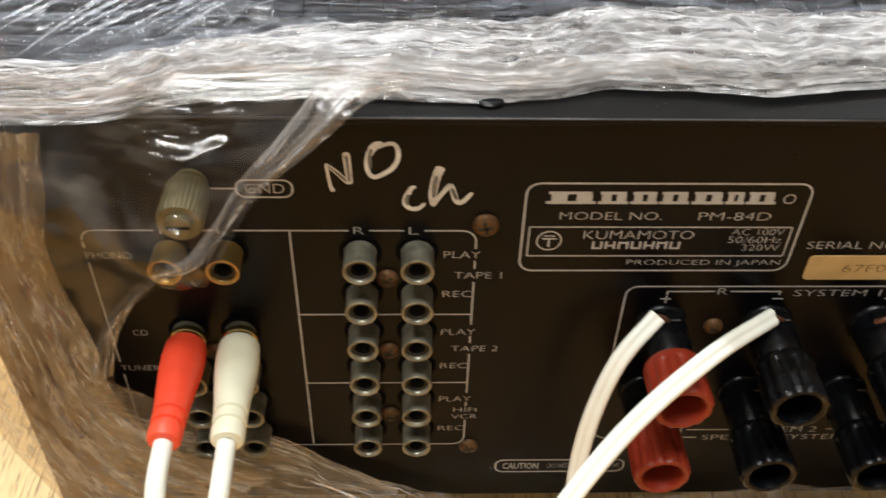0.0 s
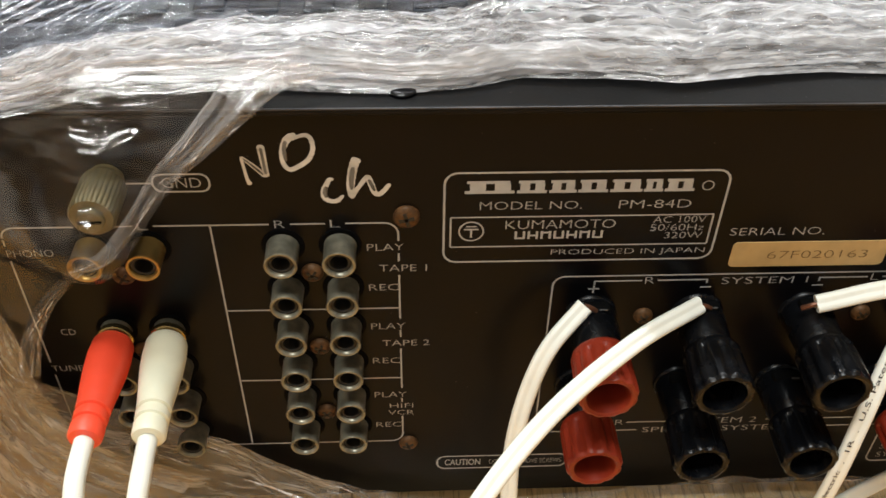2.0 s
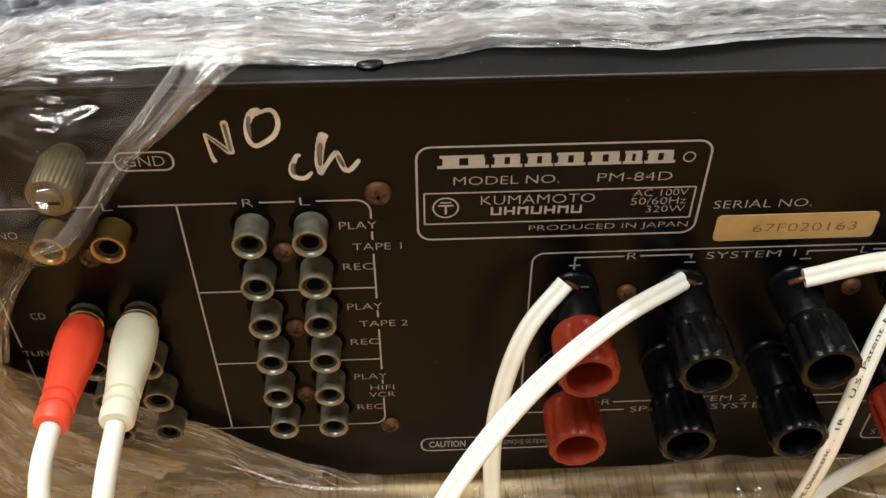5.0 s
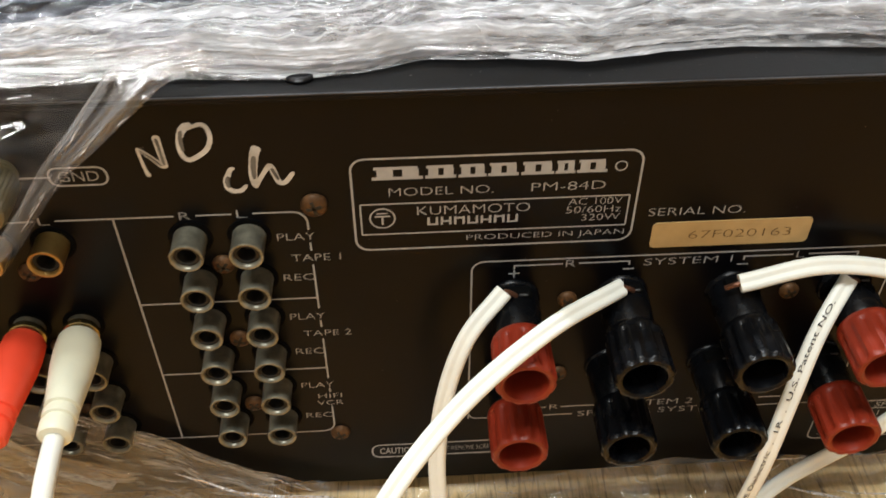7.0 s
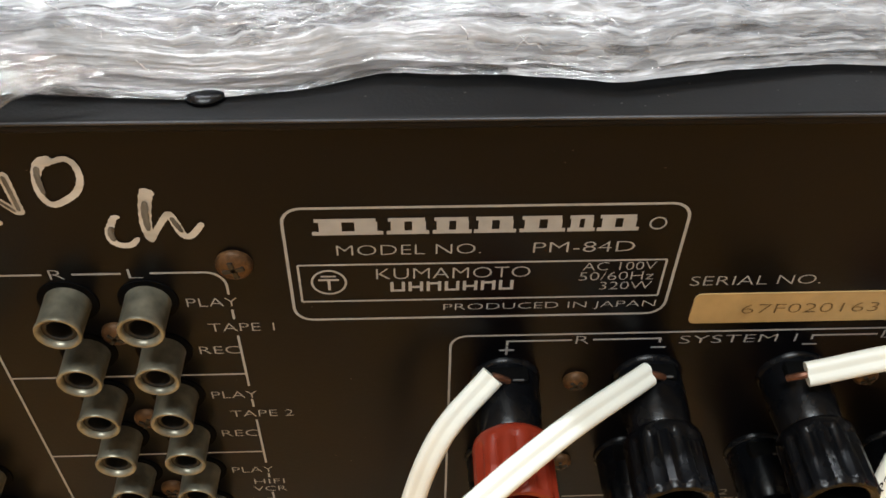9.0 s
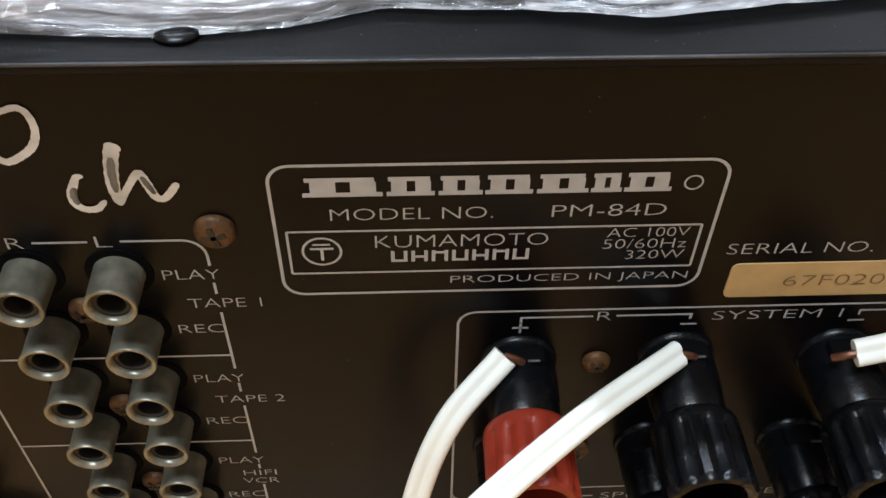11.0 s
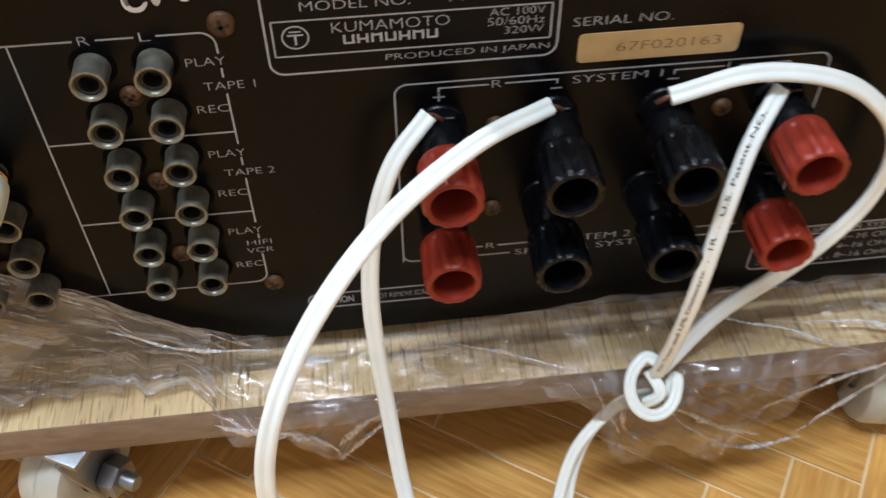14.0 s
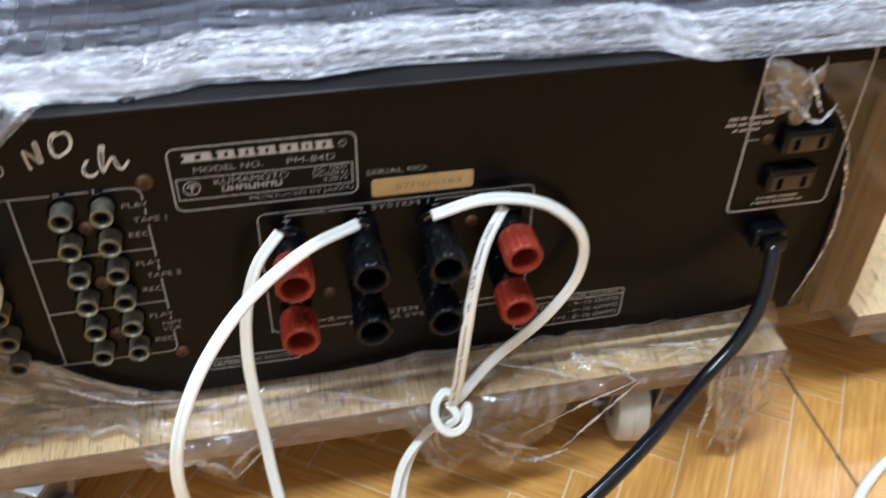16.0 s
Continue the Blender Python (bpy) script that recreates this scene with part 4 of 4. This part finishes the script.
# milky slivers that stand in for small glints, following a sheet
def glint_folds(name, X, Y, Z, count, seed, reach, thin, lift, label, way=None):
    rnd = random.Random(seed)
    bm = bmesh.new()
    h, w = X.shape
    done = 0
    while done < count:
        i, j, a = rnd.uniform(1, h - 2), rnd.uniform(1, w - 2), rnd.uniform(0, 6.28)
        if way:
            a = rnd.gauss(*way)
        done += 1
        line, bend, step = [], rnd.gauss(0, 0.10), rnd.uniform(0.5, 1.4) * reach
        for _ in range(rnd.choice((3, 4, 5, 6))):
            if not (1 <= i < h - 2 and 1 <= j < w - 2):
                break
            p = Vector((X[int(i), int(j)], Y[int(i), int(j)], Z[int(i), int(j)])) + Vector((rnd.uniform(-.15, .15), 0, rnd.uniform(-.15, .15))) + Vector(lift)
            if line and (p - line[-1]).length > 9:
                break
            if not line or (p - line[-1]).length > 0.3:
                line.append(p)
            i, j, a = i + step * math.sin(a), j + step * math.cos(a), a + bend + rnd.gauss(0, 0.15)
        if len(line) < 3:
            continue
        size, rows = thin * rnd.uniform(0.4, 1.5), []
        for q, p in enumerate(line):
            d = (line[min(q + 1, len(line) - 1)] - line[max(q - 1, 0)]).normalized()
            sd = d.cross(Vector((0.1, -0.8, 0.6))).normalized()
            u = sd.cross(d)
            r = size * (0.15 + math.sin(math.pi * (q + 0.4) / (len(line) - 0.2)))
            rows.append([bm.verts.new(p + (sd * math.cos(g) + u * math.sin(g) * 0.7) * r) for g in (0.4, 2.5, 4.6)])
        for a_, b_ in zip(rows, rows[1:]):
            for q in range(3):
                bm.faces.new((a_[q], a_[(q + 1) % 3], b_[(q + 1) % 3], b_[q]))
    return tagged(part(name, bm, GLINT_FOLD, wrap, label), label, kind="stuff")


# ==== stretch film ====
EDGE_X = [-220, -119, -100, -90, -82, -72, -59, -49, -40, -15, -5, 8, 15, 27, 41, 54, 68, 90, 110, 150, 190, 207, 226, 283, 330]
EDGE_Y = [y - 1.0 for y in (-7, -6.5, -5.5, -1.5, 3, 4.5, 5, 6, 6, 4.4, 5.7, 8, 11, 10, 8.3, 5.4, 8.1, 11.5, 11.3, 7, 6, -7.2, -8.1, -6.4, -6)]
wrap = thing("stretch_film_wrap", "clear crinkled stretch film wound round the amplifier", "film", (86, 40, 228))
xs = np.arange(-215, 326, 1.2)
ss = np.concatenate([np.arange(0, 52, 0.75), np.arange(52, 200, 1.8)])
S, X = np.meshgrid(ss, xs, indexing="ij")
far_x = np.arange(-240, 352, 1.2)
soft_y = np.convolve(np.pad(np.interp(far_x, EDGE_X, EDGE_Y), 5, mode="edge"), np.hanning(13)[1:-1] / np.hanning(13).sum(), "valid")
edge = np.interp(X, far_x, soft_y)
Y = edge + S
bulge = 4.5 * np.sin(np.clip(S / 50, 0, 1) * math.pi) ** 0.75
ridge = creases(X / 70 + 0.02 * S, Y / 5.0, 3)
fine = creases(X / 22 + 0.05 * S, Y / 2.6, 11)
crumple = creases(X / 8, Y / 4.0, 21) * np.clip(waves(X / 40, Y / 18, 31) + 0.5, 0, 1)
Z = 229.8 + bulge + (2.4 * ridge + 1.0 * fine + 1.5 * crumple) * np.clip(S / 3.5, 0.25, 1) + 1.4 * waves(X / 60, S / 25, 5)
cut = 23
part("top_film", sheet(X[:cut], Y[:cut], Z[:cut]), WRAP_TOP, wrap, "creased whitish film over the top edge")
part("flat_film", sheet(X[cut - 1:], Y[cut - 1:], Z[cut - 1:]), WRAP_BACK, wrap, "flat streaky film over the vents")
# a second, looser layer rolled up along the edge
S, X = np.meshgrid(np.linspace(0.03, 1, 52), xs, indexing="ij")
wide = np.interp(X, [-120, -84, -58, -30, 50, 105, 137, 206], [10, 15, 21, 26, 33, 25, 28, 33])
S = S * wide
Y = np.interp(X, far_x, soft_y) + S + 1.5 * waves(X / 25, S * 0, 41)
Z = 230.9 + 7.0 * np.sin(np.clip(S / wide, 0, 1) * math.pi) ** 0.8 + (2.8 * creases(X / 95, Y / 4.2 + X / 120, 51) + 1.2 * creases(X / 26, Y / 3.2, 61) + 0.8 * creases(X / 6, Y / 3.5, 63) + 0.9 * waves(X / 14, Y / 6, 67) + 0.6 * waves(X / 4, Y / 3, 68)) * np.clip((S - 1) / 3.5, 0.25, 1)
glint_folds("glint_folds", X, Y, Z, 420, 12, 1.1, 0.10, (0, -0.2, 0.4), "small milky slivers standing in for glints on the film folds")
part("rolled_film", sheet(X, Y, Z), WRAP_TOP, wrap, "loose film layer rolled along the edge")

# film pulled over the ground terminal and the phono jacks
bx = [(-30, 4, 233), (-40, 0.5, 231.5), (-48, -4, 227), (-57, -6, 220), (-66, -8.5, 213), (-72.5, -15, 206.5), (-79, -17, 200), (-88, -13, 193.5), (-96, -9.5, 183), (-103, -8, 173), (-108, -8, 162), (-111, -9, 152), (-109, -12, 142), (-104, -13, 130), (-97, -11, 119)]
lx = [(-30, 9, 236), (-60, 8, 238), (-90, 5, 236), (-120, 0, 234), (-150, -7, 232), (-152, -9, 222), (-152, -10, 210), (-152, -10, 200), (-152, -10, 190), (-152, -10, 178), (-152, -10, 166), (-150, -11, 154), (-142, -12, 138), (-132, -13, 122), (-123, -14, 104)]
E1, E2 = spline(bx, 10), spline(lx, 10)
V = np.linspace(0, 1, 70)[None, :, None]
A1, A2 = np.array([tuple(p) for p in E1])[:, None, :], np.array([tuple(p) for p in E2])[:, None, :]
G = A1 * (1 - V) + A2 * V
X, Y, Z = G[..., 0], G[..., 1], G[..., 2]
Y = np.minimum(Y, np.interp(Z + 3.5 * waves(X / 9, Z / 25, 73), [60, 224, 232], [-9, -5, 6]))
Y = Y - 12.5 * np.exp(-((X + 82) ** 2 + (Z - 209) ** 2) / 260) - 3 * np.exp(-((X + 92) ** 2 + (Z - 187) ** 2) / 60)
Y = Y - (1.7 * creases((X - Z) / 30, (X + Z) / 12, 71) + 0.7 * creases(X / 12, Z / 12, 81)) * np.clip((226 - Z) / 14, 0, 1)
part("side_film", sheet(X, Y, Z), WRAP_THIN, wrap, "thin clear film stretched over the ground terminal")

# the gathered rim of that film
bx = [(-24, 6, 233), (-38, 2.5, 232), (-46, -3.5, 228), (-55, -6.5, 221.5), (-64, -8.5, 214.5), (-71, -14.5, 208), (-78, -19, 201), (-87, -15, 194), (-95, -11, 184), (-102, -9.5, 174), (-107, -9.5, 163), (-110, -11, 152)]
E1 = np.array([tuple(p) for p in spline(bx, 16)])
n = len(E1)
U, V = np.meshgrid(np.linspace(0, 1, n), np.linspace(0, 1, 26), indexing="ij")
wide = np.interp(U, [0, 0.12, 0.28, 0.45, 0.7, 1], [16, 13, 8, 4.5, 3.5, 7])
X = E1[:, None, 0] - wide * V * 0.75
Z = E1[:, None, 2] + wide * V * 0.45
Y = E1[:, None, 1] - 2.2 * creases(U * 3 + V, V * 4.5, 121) - 1.6 * np.sin(V * math.pi)
glint_folds("glint_folds", X, Y, Z, 34, 14, 2.2, 0.10, (0, -0.5, 0.1), "small milky slivers standing in for glints on the film folds", way=(1.57, 0.25))
part("film_rim", sheet(X, Y, Z), WRAP_RIM, wrap, "gathered whitish rim of the film")

# film lying on the trolley board, its ends hanging over the edge
top_x = [-152, -118, -85, -67, -40, -18, 19, 53, 97, 153, 206, 260, 292]
top_z = [150, 140, 122, 111, 88, 81, 75, 79, 84, 83, 82, 84, 86]
len_x = [-152, -100, -60, -40, -33, -25, -10, 2, 10, 22, 30, 60, 80, 88, 100, 115, 130, 140, 150, 160, 200, 228, 238, 246, 255, 262, 270, 280, 292]
len_a = [10, 6, 6, 8, 20, 28, 30, 38, 32, 20, 18, 17, 22, 42, 60, 55, 64, 58, 38, 24, 19, 20, 46, 74, 82, 66, 38, 22, 18]
xs = np.arange(-124, 277, 1.2)
V, X = np.meshgrid(np.linspace(0, 1, 100), xs, indexing="ij")
tz = np.interp(X, top_x, top_z) + 1.5 * waves(X / 9, X * 0, 91)
la = np.interp(X, len_x, len_a) + 2.5 * waves(X / 5, X * 0, 92)
fall = tz - 72
D = V * (fall + la)
down = np.clip(D, 0, None)
flat = np.clip(D - fall, 0, 20)
hang = np.clip(D - fall - 20, 0, None)
puff = creases(X / 30, D / 12, 95)
puff2 = creases(X / 11, D / 8, 97)
puff3 = creases(X / 4.5, D / 4, 98) ** 2
Z = tz - np.minimum(down, fall) - hang + (2.0 * puff + 0.9 * puff2 + 0.8 * puff3) * (hang <= 0) - 2.0 * (flat / 20)
Y = -3 - 3.5 * np.clip(D / np.maximum(fall, 1), 0, 1) - flat - (2.0 * puff + 1.0 * puff2 + 0.7 * puff3) * (0.35 + (hang > 0)) - 0.05 * hang
Y = Y - np.clip(hang / 10, 0, 1) * 4.5 * creases(X / 9, D / 60, 141)
X = X + 2.5 * waves(X / 14, D / 10, 99)
Y = np.where(hang > 0, np.minimum(Y, -22.5), Y)
k = 74
part("lower_film", sheet(X[::-1, k:], Y[::-1, k:], Z[::-1, k:]), WRAP_LOW, wrap, "crumpled clear film lying over the trolley board")
part("gathered_film", sheet(X[::-1, :k + 1], Y[::-1, :k + 1], Z[::-1, :k + 1]), WRAP_GATHER, wrap, "dense streaky film gathered in folds")

glint_folds("glint_folds", X[:, 20:], Y[:, 20:], Z[:, 20:], 95, 11, 1.5, 0.13, (0, -0.5, 0.3), "small milky slivers standing in for glints on the film folds")

glint_folds("glint_folds", X[:, :k + 12], Y[:, :k + 12], Z[:, :k + 12], 34, 15, 3.0, 0.09, (0, -0.5, 0.3), "small milky slivers standing in for glints on the film folds", way=(0.5, 0.35))

# dense folds of film pulled round the cheek beside the phono jacks
E1 = np.array([tuple(p) for p in spline([(-110, -7, 229), (-113, -8, 212), (-116, -9, 198), (-115, -9, 184), (-112, -10, 168), (-110.5, -11, 152), (-107, -12, 139), (-99, -13, 127), (-87, -12, 117), (-72, -11, 108)], 12)])[:, None, :]
E2 = np.array([tuple(p) for p in spline([(-150, -8, 231), (-150, -9, 216), (-150, -9, 204), (-150, -10, 186), (-149, -11, 166), (-147, -12, 146), (-143, -14, 126), (-136, -15, 106), (-126, -16, 90), (-108, -17, 78)], 12)])[:, None, :]
V = np.linspace(0, 1, 60)[None, :, None]
G = E1 * (1 - V) + E2 * V
X, Y, Z = G[..., 0], G[..., 1], G[..., 2]
N = np.arange(X.shape[0])[:, None] + 0 * X
Y = Y - 2.6 * creases(V[..., 0] * 9 + 0 * X, N / 45, 131) - 1.5 * creases(V[..., 0] * 22 + 0 * X, N / 22, 133)
glint_folds("glint_folds", X, Y, Z, 36, 16, 2.6, 0.08, (0, -0.5, 0.1), "small milky slivers standing in for glints on the film folds", way=(1.57, 0.22))
part("side_fold", sheet(X, Y, Z), WRAP_SIDE, wrap, "dense folds of film round the cheek")

# film over the cheek beside the mains outlets, gathered in a tuft above them
bx = [(252, -9, 226), (258, -11, 214), (268, -10, 204), (276, -9, 192), (283, -8, 172), (288, -7, 150), (289, -7, 130), (284, -8, 108), (277, -9, 88), (274, -10, 76)]
E1 = np.array([tuple(p) for p in spline(bx, 10)])[:, None, :]
E2 = E1 * np.array([0, 0, 1]) + np.array([323, -9, 0])
V = np.linspace(0, 1, 34)[None, :, None]
G = E1 * (1 - V) + E2 * V
X, Y, Z = G[..., 0], G[..., 1], G[..., 2]
Y = Y - 2.5 * creases(X / 6 + Z / 60, Z / 70, 101) - 1.2 * creases(X / 4 - Z / 40, Z / 30, 103)
part("cheek_film", sheet(X[::-1], Y[::-1], Z[::-1]), WRAP_THIN, wrap, "thin clear film over the side cheek")
U, V = np.meshgrid(np.linspace(0, 1, 46), np.linspace(0, 1, 46), indexing="ij")
X = 229 + 28 * V * (1 - 0.35 * U) + 6 * U
Z = 230 - 27 * U + 4 * waves(V * 5, U * 3, 111)
Y = -8 - 7 * np.sin(V * math.pi) * (1 - 0.4 * U) - 4.5 * creases(V * 3.5, U * 3.5, 113)
glint_folds("glint_folds", X, Y, Z, 26, 13, 1.6, 0.2, (0, -0.5, 0.1), "small milky slivers standing in for glints on the film folds")
part("film_tuft", sheet(X[::-1], Y[::-1], Z[::-1]), WRAP_TUFT, wrap, "gathered tuft of film")

# long tight creases and hanging twists in the lower film, glints in their milky white
rnd = random.Random(5)
slants = [(-150 + 5.6 * k + rnd.uniform(-2, 2), rnd.uniform(22, 40), rnd.uniform(22, 40), rnd.uniform(0.3, 0.7)) for k in range(13)]
for pts, r in (
    # the first run draws the bright edge of the cheek film as a pale cord
    ([(263, -12, 209), (269, -11, 202), (277, -10.5, 190), (283, -9.5, 172), (288, -8.5, 150), (289, -8.5, 130), (284, -9.5, 108), (277, -10.5, 88)], 0.8), ([(248, -12, 226), (252, -15, 216), (256, -17, 207)], 1.0), ([(233, -11, 225), (240, -14, 216), (251, -17, 206)], 0.8), ([(248, -15, 207), (255, -18, 204), (266, -12, 208)], 1.1),
    ([(-118, 18, 232), (-100, 34, 235), (-82, 52, 235)], 0.5), ([(-112, 24, 233), (-92, 42, 235), (-76, 60, 234)], 0.4), ([(-104, 22, 234), (-88, 38, 236), (-74, 50, 235)], 0.45), ([(-96, 26, 235), (-80, 46, 236), (-66, 66, 234)], 0.4), ([(-84, 32, 236), (-70, 50, 236), (-58, 64, 234)], 0.4), ([(-124, 20, 231), (-112, 38, 234), (-98, 60, 234)], 0.5), ([(-72, 36, 236), (-56, 46, 236), (-38, 52, 235)], 0.35),
    ([(118, -6, 78), (150, -14, 74), (178, -24, 69)], 0.55), ([(150, -12, 75), (185, -16, 73), (197, -24.5, 66)], 0.6),
    ([(197, -24.5, 67), (170, -25, 55), (141, -26, 40)], 0.5), ([(108, -25.5, 64), (120, -26, 40), (140, -27, 23), (158, -28, 18)], 0.55),
    ([(200, -10, 76), (235, -13, 74), (264, -9, 76)], 0.5), ([(210, -18, 72), (228, -15, 74), (240, -20, 72)], 0.45),
    ([(-62, -10, 101), (-40, -11, 89), (-14, -9, 82)], 0.6), ([(-36, -23, 71), (-20, -25.5, 59), (-3, -27.5, 56), (3, -28.5, 46)], 0.75),
    ([(3, -28.5, 46), (12, -27, 55), (24, -24, 66)], 0.55), ([(40, -8, 77), (62, -14, 73), (84, -22, 70)], 0.4), ([(85, -23, 70), (92, -25, 52), (100, -26, 33)], 0.5),
    ([(244, -23, 70), (243, -26, 52), (247, -28, 30), (243, -31, 9)], 1.5), ([(252, -23, 70), (255, -27, 48), (251, -29, 24), (256, -33, 4)], 1.7),
    ([(246, -24, 66), (249, -28, 40), (246, -31, 16)], 1.2), ([(257, -24, 68), (258, -28, 44), (261, -31, 14)], 1.3), ([(255, -26, 50), (259, -29, 30), (254, -33, 8)], 1.0),
    ([(102, -25, 70), (98, -26, 46), (108, -27, 30)], 0.7), ([(114, -26, 52), (132, -27, 38), (150, -28, 30)], 0.7), ([(198, -25, 66), (180, -26, 46), (160, -28, 24)], 0.6), ([(130, -26, 26), (148, -28, 22), (166, -28, 26)], 0.8), ([(-36, -24, 66), (-24, -26, 62), (-8, -27, 60)], 0.9), ([(2, -28, 52), (8, -28, 60), (20, -25, 68)], 0.8),
    ([(261, -23, 70), (260, -27, 50), (264, -28, 34), (262, -30, 22)], 1.4), ([(268, -23, 70), (267, -26, 52), (270, -27, 40)], 1.1), ([(237, -23, 70), (239, -27, 46), (236, -30, 20)], 1.1),
) + tuple(([(x, y, 234.5), (x + 0.5 * d, y + 0.62 * d, 236), (x + d, y + 1.25 * d, 235.5)], r) for x, y, d, r in slants):
    line = spline(pts, 14 if pts[0][1] > 10 else 6)
    shake = 0.12 if pts[0][1] > 10 else 0.4
    line = [p + Vector((rnd.uniform(-1, 1), rnd.uniform(-0.7, 0.7), rnd.uniform(-1, 1))) * shake for p in line]
    bm = bmesh.new()
    rows = []
    for i, (p, (sd, u)) in enumerate(zip(line, frames_along(line, FACE))):
        w = r * (1.35 if pts[0][2] < 90 else 1) * (0.5 + 0.9 * rnd.random()) * math.sin(math.pi * (i + 0.6) / (len(line) + 0.2))
        a = rnd.uniform(0, 3)
        rows.append([bm.verts.new(p + (sd * math.cos(a + q) + u * math.sin(a + q) * 0.5) * w) for q in (0, 1.57, 3.14, 4.71)])
    for a, b in zip(rows, rows[1:]):
        for q in range(4):
            bm.faces.new((a[q], a[(q + 1) % 4], b[(q + 1) % 4], b[q]))
    part("film_crease", bm, LONG_FOLD if pts[0][1] > 10 else GLINT_FOLD, wrap, "tight twisted crease of film, milky where it would glint")

# ==== floor strips ====
SW, SL, TH = 26.0, 104.0, -34.0
bm = box(bmesh.new(), 0.65, SL - 0.65, 0.65, SW - 0.65, -1.0, 0, 0.25, 1)
strip = finish(bm, FLOOR, False)
rot = Matrix.Rotation(radians(TH), 4, "Z")
far = bmesh.new()
for i in range(-130, 130):
    for k in range(-32, 32):
        for kind in (0, 1):
            ox, oy = i * SW + k * SL, i * SW - k * SL
            m = Matrix.Translation((ox, oy, 0)) if not kind else Matrix.Translation((ox, oy, 0)) @ Matrix.Rotation(radians(90), 4, "Z")
            c = rot @ m @ Vector((SL / 2, SW / 2, 0))
            if -170 < c.x < 470 and -150 < c.y < 150:
                ob = new("floor_strip", strip)
                mm = rot @ m
                ob.matrix_world = Matrix.Translation(mm.translation * 0.001) @ mm.to_3x3().to_4x4()
                ob.parent = floor
            elif abs(c.x) < 2440 and -1940 < c.y < 2940:
                vs = [far.verts.new(rot @ m @ Vector((a, b, -0.05))) for a, b in ((0.5, 0.5), (SL - 0.5, 0.5), (SL - 0.5, SW - 0.5), (0.5, SW - 0.5))]
                far.faces.new(vs)
tagged(part("far_floor_strip", far, FLOOR, floor, smooth=False), kind="stuff")
tagged(part("tile_joint", box(bmesh.new(), 315.6, 317.2, -1900, 2900, -0.6, 0.12), DARKJOINT, floor, "dark straight joint between floor sheets", smooth=False), kind="structure")
